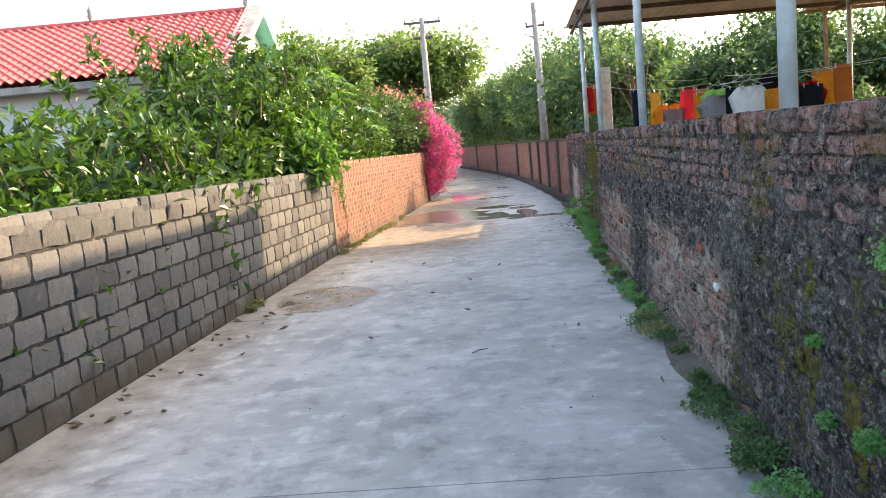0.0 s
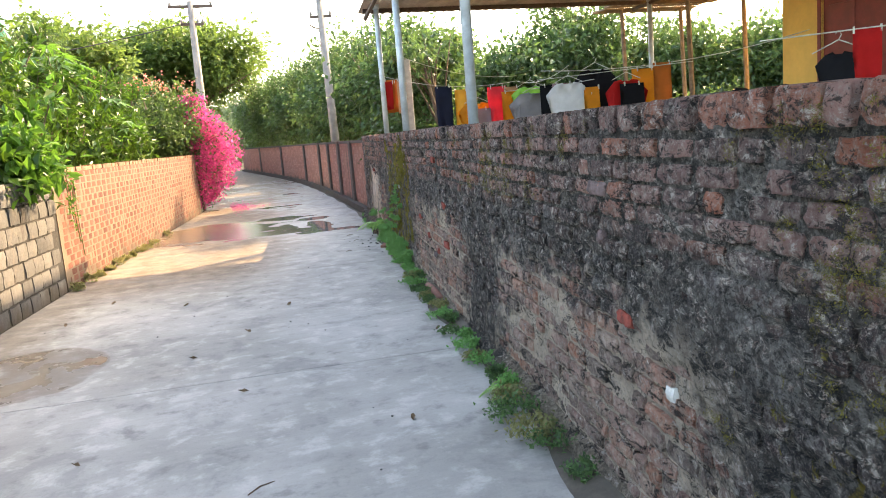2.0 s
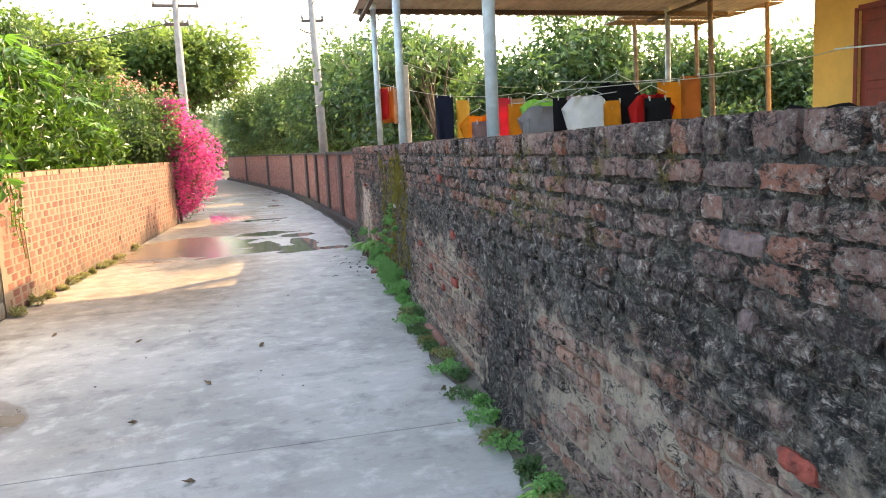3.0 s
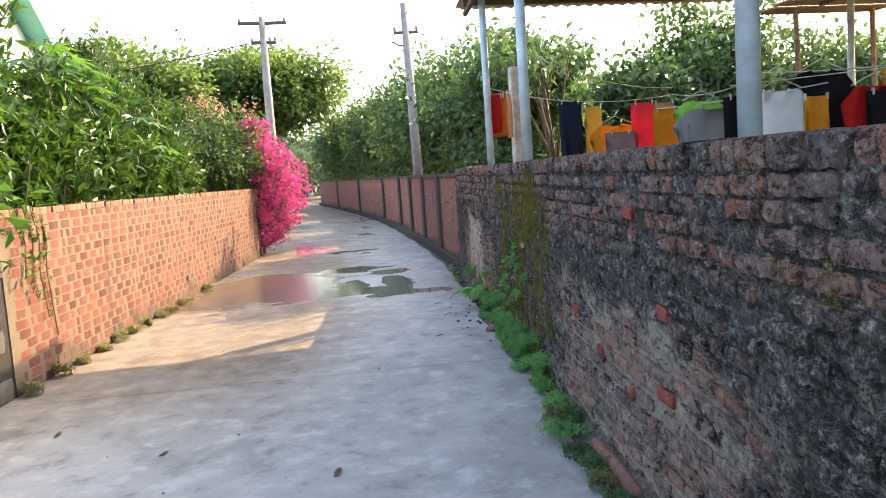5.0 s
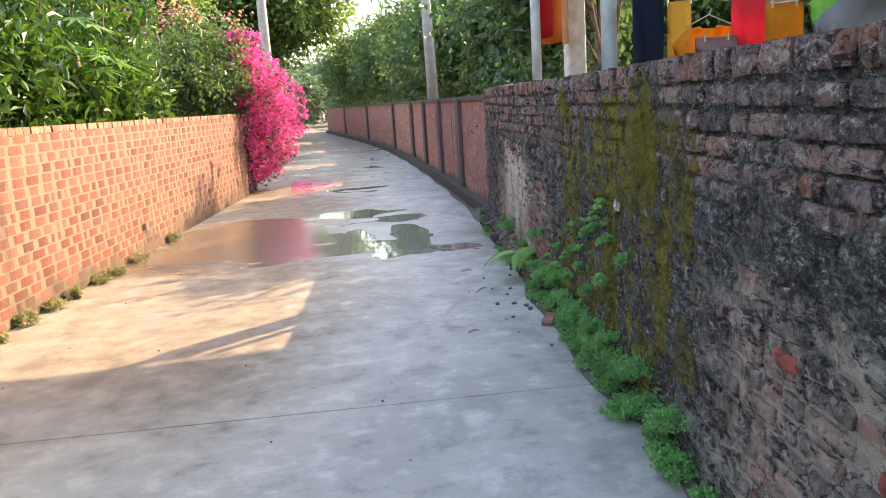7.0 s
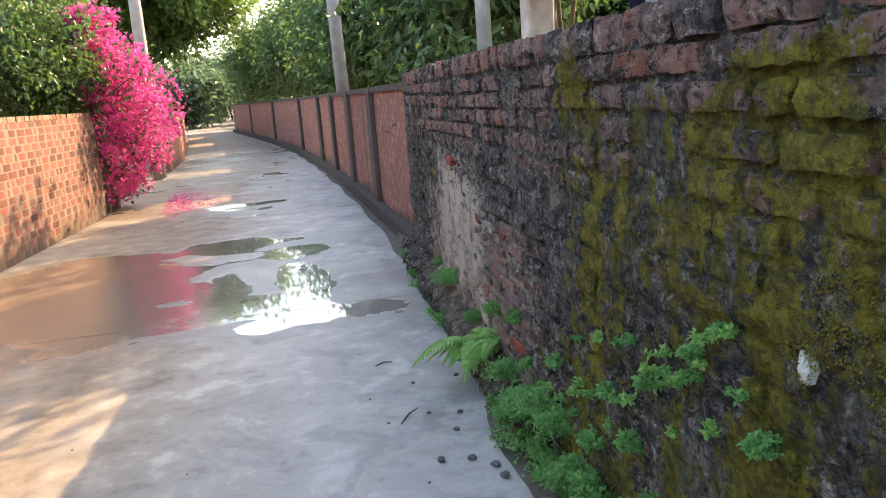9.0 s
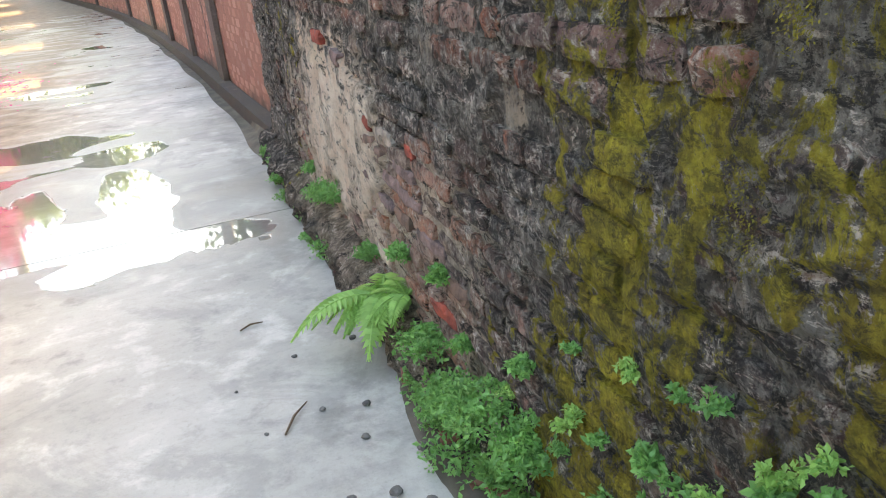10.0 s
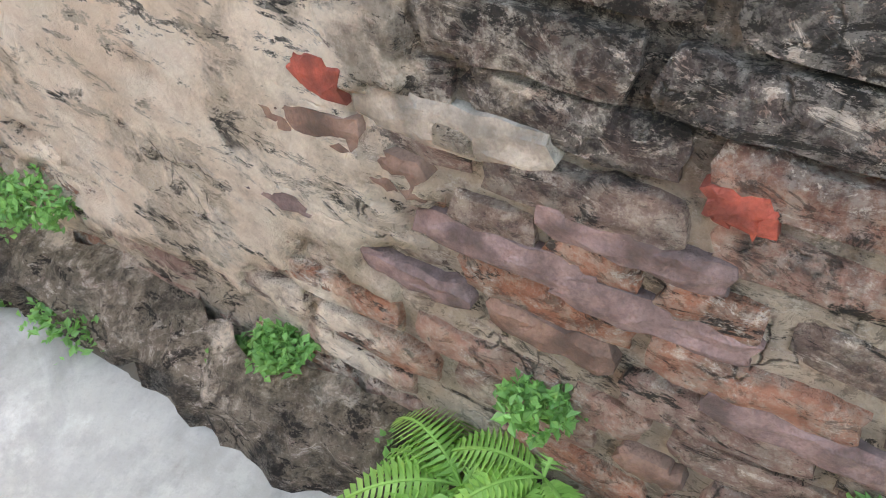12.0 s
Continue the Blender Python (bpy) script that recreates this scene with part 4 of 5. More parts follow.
hang(4.30, 13.85, 1.84, -15, shirt(0.55, 0.5), F_ORANGE, "orange yellow shirt on a hanger", "shirt", "hanging_shirt", True)
hang(4.33, 13.78, 1.74, -15, towel(0.34, 0.5), F_MAUVE, "mauve cloth hung low under the orange shirt", "cloth", "hanging_cloth")
hang(4.62, 13.75, 2.06, -15, trousers(0.3, 0.72), F_RED, "coral red trousers pegged on the line", "trousers", "hanging_trousers")
hang(4.82, 13.65, 2.04, -15, towel(0.22, 0.6), F_TAN, "tan cloth beside the red trousers", "cloth", "hanging_cloth")
hang(4.76, 13.5, 1.96, -15, towel(0.3, 0.6), F_ORANGE, "yellow orange cloth hung low", "cloth", "hanging_cloth")
hang(4.75, 12.75, 1.98, -10, shirt(0.52, 0.42), F_LIME, "lime green shirt on a hanger", "shirt", "hanging_shirt", True)
hang(4.70, 12.45, 1.88, -10, shirt(0.72, 0.62), F_GREY, "grey tee shirt on a hanger", "shirt", "hanging_shirt", True)
hang(4.78, 12.1, 1.94, -10, towel(0.32, 0.6), F_BLACK, "black cloth between the grey and white shirts", "cloth", "hanging_cloth")
hang(4.81, 11.8, 1.94, -10, towel(0.3, 0.6), F_MAUVE, "mauve cloth on the line", "cloth", "hanging_cloth")
hang(4.66, 11.35, 1.92, -10, shirt(0.54, 0.56), F_WHITE, "white tee shirt on a hanger", "shirt", "hanging_shirt", True)
hang(4.95, 11.28, 1.84, -10, towel(0.2, 0.55), F_ORANGE, "orange cloth behind the white shirt", "cloth", "hanging_cloth")
hang(5.05, 11.35, 2.06, -10, shirt(0.6, 0.75), F_BLACK, "black jacket on a hanger", "jacket", "hanging_jacket", True)
hang(5.35, 11.1, 1.9, -10, shirt(0.5, 0.6), F_SCARLET, "dark red shirt with black front", "shirt", "hanging_shirt", True)
hang(5.38, 11.02, 1.84, -10, towel(0.32, 0.5), F_BLACK, "black cloth over the dark red shirt", "cloth", "hanging_cloth")
hang(5.62, 11.1, 2.02, -10, towel(0.34, 0.7), F_ORANGE, "orange blanket thrown over the line", "blanket", "hanging_blanket")
hang(5.85, 11.05, 2.08, -10, towel(0.24, 0.8), F_RUST, "rust brown blanket at the end of the line", "blanket", "hanging_blanket")
hang(5.0, 7.34, 1.80, -40, shirt(0.3, 0.36), F_BLACK, "black shirt on the house line", "shirt", "hanging_shirt", True)
hang(5.14, 7.2, 1.95, -40, towel(0.2, 0.45), F_SCARLET, "bright red cloth on the house line", "cloth", "hanging_cloth")
hang(5.36, 6.97, 1.96, -40, towel(0.22, 0.45), F_BLUE, "blue denim trousers folded over the line", "trousers", "hanging_trousers")
hang(5.60, 6.73, 1.96, -40, towel(0.2, 0.4), F_BLUE, "blue cloth hung low on the line", "cloth", "hanging_cloth")


def line_between(a, b, sag, r, mat, name, label, category):
    a, b = Vector(a), Vector(b)
    pts = [a.lerp(b, k / 16) - Vector((0, 0, sag * 4 * (k / 16) * (1 - k / 16))) for k in range(17)]
    return tagged(new(name, Build().tube(pts, r, 5).done(name, mat, True)), label, category)


line_between((2.66, 12.06, 2.42), (4.9, 13.6, 2.2), 0.1, 0.005, M_WIRE, "clothes_line", "thin pale clothes line from post to post", "clothes line")
line_between((2.9, 14.22, 2.36), (4.9, 13.6, 2.12), 0.12, 0.005, M_WIRE, "clothes_line", "thin pale clothes line carrying trousers", "clothes line")
line_between((4.72, 13.6, 1.97), (4.84, 11.0, 1.92), 0.02, 0.005, M_WIRE, "clothes_line", "low clothes line behind the shirts", "clothes line")
line_between((4.3, 11.5, 1.98), (6.2, 10.9, 2.06), 0.0, 0.005, M_WIRE, "clothes_line", "low clothes line carrying blankets", "clothes line")
line_between((4.9, 13.6, 2.12), (4.6, 11.2, 2.12), 0.1, 0.005, M_WIRE, "clothes_line", "thin pale clothes line carrying shirts", "clothes line")
line_between((4.4, 11.6, 2.1), (7.75, 10.6, 2.35), 0.14, 0.006, M_WIRE, "clothes_line", "white clothes line sagging towards the house", "clothes line")
line_between((4.6, 7.75, 1.95), (9.02, 3.234, 1.988), 0.0, 0.006, M_WIRE, "clothes_line", "thin wire in front of the yellow house", "clothes line")
# firewood and bundles on the yard platform
for k in range(14):
    x, y = 5.6 + rnd(-0.6, 0.7), 10.2 + rnd(-0.6, 0.4)
    tagged(new("firewood", Build().tube([(-0.5, 0, 0), (0.1, rnd(-0.04, 0.04), rnd(-0.02, 0.04)), (0.5, 0, 0)], [0.03, 0.035, 0.025], 6).done("firewood", M_TIMBER)), "rough split branch in a pile of firewood", "firewood", "firewood pile").matrix_basis = pose(x, y, 1.27 + 0.012 * k, 0, rnd(-6, 6), rnd(-40, 40))
table = at((5.6, 9.9, 0), "yard_table", "low timber platform in the yard with firewood", "table")
under("top", Build().box(-1.4, 1.6, -1.6, 0.8, 1.18, 1.24, cut=0.006).done("top", M_TIMBER), table)
for x in (-1.2, 1.4):
    for y in (-1.4, 0.6):
        under("leg", Build().box(x - 0.04, x + 0.04, y - 0.04, y + 0.04, 0, 1.18, cut=0.005).done("leg", M_TIMBER), table)
for k, (x, y, w, mt, lb) in enumerate(((5.2, 8.75, 0.34, F_BLACK, "black cloth bundle lying on the platform"), (5.55, 8.6, 0.3, F_BLACK, "black bag with a pink edge lying on the platform"))):
    bm = bmesh.new()
    bmesh.ops.create_icosphere(bm, subdivisions=3, radius=1)
    for v in bm.verts:
        v.co *= 1 + 0.22 * noise.noise(v.co * 2.2 + Vector((k * 5, 0, 0)))
        v.co = Vector((v.co.x * w, v.co.y * w * 0.7, max(-0.12, v.co.z * 0.24) + 0.12))
    me = bpy.data.meshes.new("bundle")
    bm.to_mesh(me)
    bm.free()
    me.materials.append(mt)
    me.shade_smooth()
    ob = tagged(new("bundle", me), lb, "bundle")
    ob.location = (x, y, 1.24)


# ---- utility poles and cables ----
def utility_pole(x, y, top, lean_deg, label):
    p = at((x, y, 0), "utility_pole", label, "utility pole", "utility poles")
    p.rotation_euler = (0, radians(lean_deg), 0)
    under("shaft", Build().tube([(0, 0, -0.05), (0, 0, top * 0.5), (0, 0, top)], [0.13, 0.115, 0.085], 8).done("shaft", M_POLE, True), p)
    return p


pl = utility_pole(0.15, 26.2, 5.75, 0.3, "grey concrete utility pole with two cross arms")
for z, w in ((5.6, 0.62), (5.1, 0.32)):
    arm = under("cross_arm", Build().box(-w, w, -0.04, 0.04, z - 0.04, z + 0.04, cut=0.006).done("cross_arm", M_IRON), pl)
    for x in (-w * 0.92, 0.0 if z > 5.3 else w * 0.5, w * 0.92):
        under("insulator", Build().tube([(x, 0, z + 0.04), (x, 0, z + 0.07), (x, 0, z + 0.11), (x, 0, z + 0.15)], [0.02, 0.045, 0.03, 0.02], 8).done("insulator", M_POLE, True), arm)
pr = utility_pole(3.72, 24.3, 5.6, -1.0, "tall concrete utility pole behind the wall")
arm = under("cross_arm", Build().box(-0.3, 0.3, -0.04, 0.04, 4.86, 4.93, cut=0.006).done("cross_arm", M_IRON), pr)
for x in (-0.27, 0.27):
    under("insulator", Build().tube([(x, 0, 4.93), (x, 0, 4.97), (x, 0, 5.05)], [0.02, 0.045, 0.02], 8).done("insulator", M_POLE, True), arm)
under("lamp_arm", Build().tube([(0, 0, 4.55), (-0.2, 0, 4.6), (-0.36, -0.05, 4.68)], 0.022, 6).done("lamp_arm", M_IRON), pr)
line_between((0.02, 26.2, 5.8), (-0.5, 4.0, 9.5), 0.6, 0.012, M_CABLE, "cable", "black overhead cable rising from the pole", "cable")
line_between((3.62, 24.3, 5.3), (5.6, 8.0, 9.0), 0.5, 0.01, M_CABLE, "cable", "thin overhead cable from the tall pole", "cable")
line_between((0.02, 26.2, 5.15), (-6.5, 22.5, 3.6), 0.15, 0.014, M_CABLE, "cable", "service cable from the pole to the house", "cable")

# ---- red-roofed house on the left ----
house = at((-4.25, 17.8, 0), "red_roofed_house", "grey house with red tile roof and green gable trim", "house")
HZ, RZ, HD, HL = 3.68, 5.62, 4.0, 15.0
hb = Build()
hb.box(-HL, -0.35, 0.5, 0.7, 0, HZ).box(-HL, -0.35, 2 * HD - 0.7, 2 * HD - 0.5, 0, HZ)
under("wall", hb.done("wall", M_HOUSEGREY), house)
V = [(-0.35, 0.5, 0), (-0.35, 2 * HD - 0.5, 0), (-0.35, 2 * HD - 0.5, HZ), (-0.35, HD, RZ - 0.15), (-0.35, 0.5, HZ)]
V += [(x - 0.2, y, z) for x, y, z in V]
under("gable", mesh("gable", V, [(0, 1, 2, 3, 4), (9, 8, 7, 6, 5)] + [(i, i + 5, (i + 1) % 5 + 5, (i + 1) % 5) for i in range(5)], M_WHITE), house, "white plastered gable")
under("fascia", Build().box(-HL, 0.0, -0.02, 0.5, HZ - 0.22, HZ - 0.06, cut=0.01).done("fascia", M_FASCIA), house, "stained concrete eave")
slope = math.hypot(HD, RZ - HZ)
for side in (0, 1):
    V, F = [], []
    nx, ny = 62, 15
    for j in range(ny + 1):
        for sub in (0.0, 0.92):
            t = min(1, (j + sub) / (ny + 1))
            for i in range(nx * 4 + 1):
                u = i / (nx * 4)
                w = (i % 4) / 4 * 2 * math.pi
                y = t * HD if side == 0 else 2 * HD - t * HD
                lift = 0.045 * math.sin(w) + (0.06 if sub == 0.0 else 0.0)
                V.append((-HL + (HL - 0.02) * u, y, HZ + t * (RZ - HZ) + lift))
    n = nx * 4 + 1
    F = [(r * n + i, r * n + i + 1, (r + 1) * n + i + 1, (r + 1) * n + i) for r in range(2 * (ny + 1) - 1) for i in range(n - 1)]
    under("roof_slope", quick("roof_slope", V, F, M_ROOFTILE), house, "red interlocking roof tiles")
under("ridge", Build().tube([(-HL, HD, RZ + 0.02), (0.0, HD, RZ + 0.02)], 0.09, 8).done("ridge", M_ROOFTILE), house)
for y in (0, 1):
    a, b_ = ((0.02, -0.05, HZ - 0.1), (0.02, HD, RZ + 0.05)) if y == 0 else ((0.02, 2 * HD + 0.05, HZ - 0.1), (0.02, HD, RZ + 0.05))
    V = [(x, p[1], p[2] + z) for p in (a, b_) for x in (0.1, -0.35) for z in (-0.2, 0.06)]
    F = [(0, 1, 5, 4), (2, 6, 7, 3), (1, 3, 7, 5), (0, 4, 6, 2), (0, 2, 3, 1), (4, 5, 7, 6)]
    under("barge_board", mesh("barge_board", V, F, M_FASCIA if y == 0 else M_GREENTRIM), house)
for x in (-4.6, -0.35):
    pts = [(x, HD, RZ + z) for z in (0.05, 0.12, 0.2, 0.26, 0.34, 0.5)]
    under("finial", Build().tube(pts, [0.1, 0.05, 0.09, 0.06, 0.075, 0.01], 8).done("finial", M_FASCIA, True), house)


# ---- plants ----
def limbs(base, crown, radii, r0, count, seed):
    rng = random.Random(seed)
    b = Build()
    base, crown = Vector(base), Vector(crown)
    fork = base.lerp(crown, 0.55)
    b.tube([base, base.lerp(fork, 0.5) + Vector((rng.uniform(-0.1, 0.1), rng.uniform(-0.1, 0.1), 0)), fork, crown], [r0, r0 * 0.85, r0 * 0.7, r0 * 0.2], 8)
    for _ in range(count):
        e = crown + Vector((rng.uniform(-1, 1) * radii[0], rng.uniform(-1, 1) * radii[1], rng.uniform(-0.5, 0.8) * radii[2])) * 0.8
        s = base.lerp(crown, rng.uniform(0.35, 0.8))
        b.tube([s, s.lerp(e, 0.5) + Vector((0, 0, rng.uniform(0, 0.25))), e], [r0 * 0.4, r0 * 0.25, r0 * 0.07], 5)
    return b.done("trunk", M_BARK, True)


def tree(x, y, crown_z, radii, leaf, count, per, mat, label, seed, offset=(0, 0), r0=0.14, clump=0.22, hollow=0.3, wide=0.58):
    t = at((x, y, 0), "tree", label, "tree", "")
    c = (offset[0], offset[1], crown_z)
    under("trunk", limbs((0, 0, -0.05), c, radii, r0, 9, seed), t)
    p, q = clumps(c, radii, count, per, clump, seed, hollow)
    np.random.seed(seed)
    under("crown", leaves(q, leaf, mat, "crown", face=(q - np.array(c)) * 0.35, wide=wide), t)
    return t


rows = [(4.7, 18.3, 2.75, (1.05, 0.9, 1.0)), (5.2, 21.5, 2.7, (1.7, 1.9, 1.9)), (5.0, 26.5, 2.9, (1.6, 2.2, 2.2)), (5.4, 32, 3.0, (2.1, 2.6, 2.5)), (5.0, 38.5, 3.1, (2.3, 3, 2.7)), (4.4, 45.5, 3.1, (2.4, 3, 2.8)), (4.2, 53, 3.2, (2.5, 3, 3.0)),
        (7.6, 19.8, 2.6, (1.6, 1.6, 1.7)), (9.6, 20.6, 3.3, (1.9, 1.8, 2.3)), (12.4, 20.5, 2.9, (2.0, 1.8, 1.9)), (15.0, 19.5, 2.8, (2.0, 1.8, 1.8)), (18.0, 19.0, 3.0, (2.2, 1.8, 2.2)), (21.5, 18.0, 2.8, (2.2, 2, 2.0)), (8.0, 26.0, 3.0, (2, 2, 2.4))]
for k, (x, y, z, r) in enumerate(rows):
    z = z * 0.86 if x > 7 else z
    tree(x, y, z, (r[0], r[1], r[2] * 0.92), 0.165, int(190 + 34 * r[0] * r[2] * 2), 34, M_TREE, "dark green fruit tree with a dense leafy crown behind the wall", 11 + k, r0=0.11, clump=0.2)
# added tree, placed so its crown throws shadow streaks across the sunny lane
tree(5.0, 17.1, 2.95, (0.95, 0.75, 0.5), 0.16, 22, 22, M_TREE, "young fruit tree behind the shed, added to cast dappled shade on the lane", 70, (-0.75, -0.45), 0.07, 0.13, 0.2, 0.4)
tree(-2.4, 45, 6.0, (4.6, 4.2, 2.3), 0.30, 900, 40, M_CANOPY, "large spreading shade tree arching over the lane", 61, (1.6, 0), 0.32, 0.34)
tree(-5.5, 38, 5.0, (3.4, 3.2, 2.5), 0.28, 560, 36, M_CANOPY, "rounded shade tree in the garden behind the wall", 62, (0, 0), 0.25, 0.3)
tree(-9.5, 34, 4.4, (3.0, 2.6, 2.0), 0.26, 420, 34, M_CANOPY, "shade tree behind the red-roofed house", 63, (0, 0), 0.2, 0.3)
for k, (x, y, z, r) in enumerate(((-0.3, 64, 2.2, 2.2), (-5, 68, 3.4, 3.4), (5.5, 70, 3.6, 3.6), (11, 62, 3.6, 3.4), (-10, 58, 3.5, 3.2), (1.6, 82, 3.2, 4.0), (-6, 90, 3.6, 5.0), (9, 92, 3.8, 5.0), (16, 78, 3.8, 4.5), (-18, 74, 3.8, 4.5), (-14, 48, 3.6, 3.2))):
    tree(x, y, z, (r * 1.2, r, r * 0.9), 0.42, 340, 26, M_FARTREE, "distant tree at the end of the lane, haze put into its leaf colour", 80 + k, r0=0.2, clump=0.4)

# low bushes beyond the far wall, closing the yard
for k in range(12):
    x, y = 4.4 + 1.9 * k, 17.6 + 0.35 * math.sin(k * 2.1)
    bsh = at((x, y, 0), "bush", "dense dark bush along the back of the yard", "bush", "yard bushes")
    p, q = clumps((0, 0, 1.05), (1.25, 0.7, 1.15), 170, 22, 0.15, 130 + k, 0.2)
    np.random.seed(130 + k)
    under("foliage", leaves(q, 0.14, M_TREE, "foliage", wide=0.45), bsh)
    under("stem", Build().tube([(0, 0, -0.04), (0.05, 0, 0.5), (0.0, 0.05, 1.2)], [0.05, 0.04, 0.015], 6).done("stem", M_BARK), bsh)


def shrub(x, y, z, r, leaf, count, per, mat, label, seed, clump=0.10, wide=0.46, droop=0.1, shoots=7, group="garden shrubs"):
    s = at((x, y, 0), "shrub", label, "shrub", group)
    p, q = clumps((0, 0, z), r, count, per, clump, seed, 0.25)
    q = q[q[:, 2] > 0.15]
    rng = random.Random(seed)
    b = Build()
    for _ in range(7):
        e = Vector((rng.uniform(-1, 1) * r[0], rng.uniform(-1, 1) * r[1], z + rng.uniform(-0.2, 0.9) * r[2])) * 0.85
        b.tube([(rng.uniform(-0.1, 0.1), rng.uniform(-0.1, 0.1), -0.03), e * 0.5 + Vector((0, 0, 0.15)), e], [0.03, 0.02, 0.006], 5)
    extra = []
    for _ in range(shoots):
        a = Vector((rng.uniform(-0.8, 0.8) * r[0], rng.uniform(-0.8, 0.8) * r[1], z + 0.6 * r[2]))
        e = a + Vector((rng.uniform(-0.25, 0.25), rng.uniform(-0.2, 0.2), rng.uniform(0.3, 0.6)))
        b.tube([a, a.lerp(e, 0.5), e], [0.012, 0.009, 0.004], 4)
        for k in range(34):
            extra.append(a.lerp(e, rng.uniform(0.3, 1)) + Vector((rng.gauss(0, 0.05), rng.gauss(0, 0.05), rng.gauss(0, 0.04))))
    if extra:
        q = np.vstack([q, np.array([tuple(v) for v in extra])])
    under("stem", b.done("stem", M_BARK), s)
    np.random.seed(seed)
    under("foliage", leaves(q, leaf, mat, "foliage", face=(0, 0, 0.5), droop=droop, wide=wide), s)
    return s


k = 0
for y in np.arange(3.2, 12.2, 1.05):
    k += 1
    low = 0.28 * max(0, min(1, (9.5 - y) / 3))
    h = 0.84 + 0.2 * math.sin(y * 1.3) + (0.16 * max(0, y - 5.5)) - low * 0.6
    shrub(left_face(y) - 0.75, y, h - 0.15, (0.75, 0.8, 0.55 + 0.06 * y), 0.135, 190, 22, M_HEDGE, "glossy green garden shrub leaning over the block wall", 200 + k)
    shrub(left_face(y) - 1.9, y + 0.4, h + 0.1 - low, (0.9, 0.8, 0.55 + 0.06 * y), 0.145, 160, 22, M_HEDGE, "tall glossy green shrub in the garden", 230 + k)
for y in np.arange(12.3, 18.6, 1.0):
    k += 1
    shrub(left_face(y) - 0.85, y, 1.75, (0.62, 0.75, 0.95), 0.15, 170, 20, M_HEDGE, "green garden shrub with narrow leaves above the brick wall", 260 + k, wide=0.36)
    shrub(left_face(y) - 2.0, y + 0.4, 2.0, (0.9, 0.8, 1.15), 0.15, 150, 18, M_HEDGE, "tall green shrub behind the brick wall", 290 + k, wide=0.3)
# overhang at the end of the block wall
ov = shrub(left_face(11.0) - 0.15, 10.9, 1.45, (0.5, 0.9, 0.42), 0.15, 110, 18, M_BROAD, "bright broad-leaved shrub drooping over the wall end", 320, shoots=3, wide=0.5, droop=0.5)


# papaya-like tall plant with big lobed leaves
def lobed(x, y, z, count, size, seed, label):
    t = at((x, y, 0), "papaya_plant", label, "plant", "lobed plants")
    rng = random.Random(seed)
    under("stalk", Build().tube([(0, 0, -0.03), (0.04, 0, z * 0.6), (0, 0, z)], [0.05, 0.04, 0.025], 7).done("stalk", M_BARK, True), t)
    for k in range(count):
        az, el = rng.uniform(0, 6.28), rng.uniform(-0.1, 0.9)
        L = size * rng.uniform(1.0, 1.5)
        tip = Vector((math.cos(az) * math.cos(el), math.sin(az) * math.cos(el), math.sin(el))) * L
        start = Vector((0, 0, z - rng.uniform(0, 0.45)))
        V, F = [], []
        hub = start + tip
        d = Vector((math.cos(az), math.sin(az), -0.35)).normalized()
        side = d.cross(Vector((0, 0, 1))).normalized()
        V.append(hub)
        lobes = 7
        ring = []
        for i in range(lobes * 2 + 1):
            a = -2.3 + 4.6 * i / (lobes * 2)
            rr = size * (0.95 if i % 2 else 0.33) * (1 - 0.18 * abs(a) / 2.3)
            q = hub + (d * math.cos(a) + side * math.sin(a)) * rr - Vector((0, 0, 0.16 * rr * (1 if i % 2 else 0.3)))
            V.append(q)
        F = [(0, i, i + 1) for i in range(1, lobes * 2 + 1)]
        leaf = under("leaf", mesh("leaf", V, F, M_BROAD), t)
        under("petiole", Build().tube([start, start.lerp(hub, 0.5) + Vector((0, 0, 0.05)), hub], 0.008, 4).done("petiole", M_BROAD), leaf)
    return t


lobed(left_face(15) - 0.95, 14.6, 2.75, 15, 0.36, 1, "papaya plant with large lobed bright green leaves")
lobed(left_face(13) - 1.15, 13.1, 2.7, 12, 0.34, 2, "papaya plant with large lobed bright green leaves")
lobed(left_face(12) - 0.4, 12.0, 1.75, 9, 0.24, 3, "low lobed plant drooping over the brick wall")
lobed(left_face(16.5) - 0.6, 16.3, 2.2, 10, 0.3, 4, "papaya plant with large lobed bright green leaves")
# thin tall sapling
sap = at((-3.4, 21.5, 0), "sapling", "thin sapling rising above the garden", "tree")
under("trunk", limbs((0, 0, 0), (0.2, 0, 4.0), (0.7, 0.6, 0.6), 0.05, 7, 5), sap)
p, q = clumps((0.2, 0, 4.05), (0.75, 0.7, 0.6), 60, 14, 0.12, 71, 0.3)
under("crown", leaves(q, 0.17, M_VINE, "crown", wide=0.3), sap)

# bougainvillea
bou = at((-0.15, 21.6, 0), "bougainvillea", "bougainvillea in full magenta bloom spilling over the wall", "bougainvillea")
bb = Build()
for k in range(9):
    e = Vector((rnd(-0.4, 0.9), rnd(-1.2, 1.2), rnd(0.9, 2.4)))
    bb.tube([(rnd(-0.15, 0.1), rnd(-0.3, 0.3), -0.03), (e.x * 0.3 - 0.2, e.y * 0.5, 1.4), e], [0.035, 0.025, 0.008], 5)
under("stem", bb.done("stem", M_BARK), bou)
p, q = clumps((-0.6, -0.7, 1.95), (1.0, 1.8, 1.2), 520, 24, 0.12, 401, 0.2)
q = q[(q[:, 0] < 0.45) & ((q[:, 2] > 1.38) | (q[:, 1] > -0.5))]
np.random.seed(402)
under("foliage", leaves(q, 0.09, M_VINE, "foliage", wide=0.6), bou)
rng = np.random.RandomState(403)
n = 460
h = rng.uniform(0, 1, n) ** 0.8
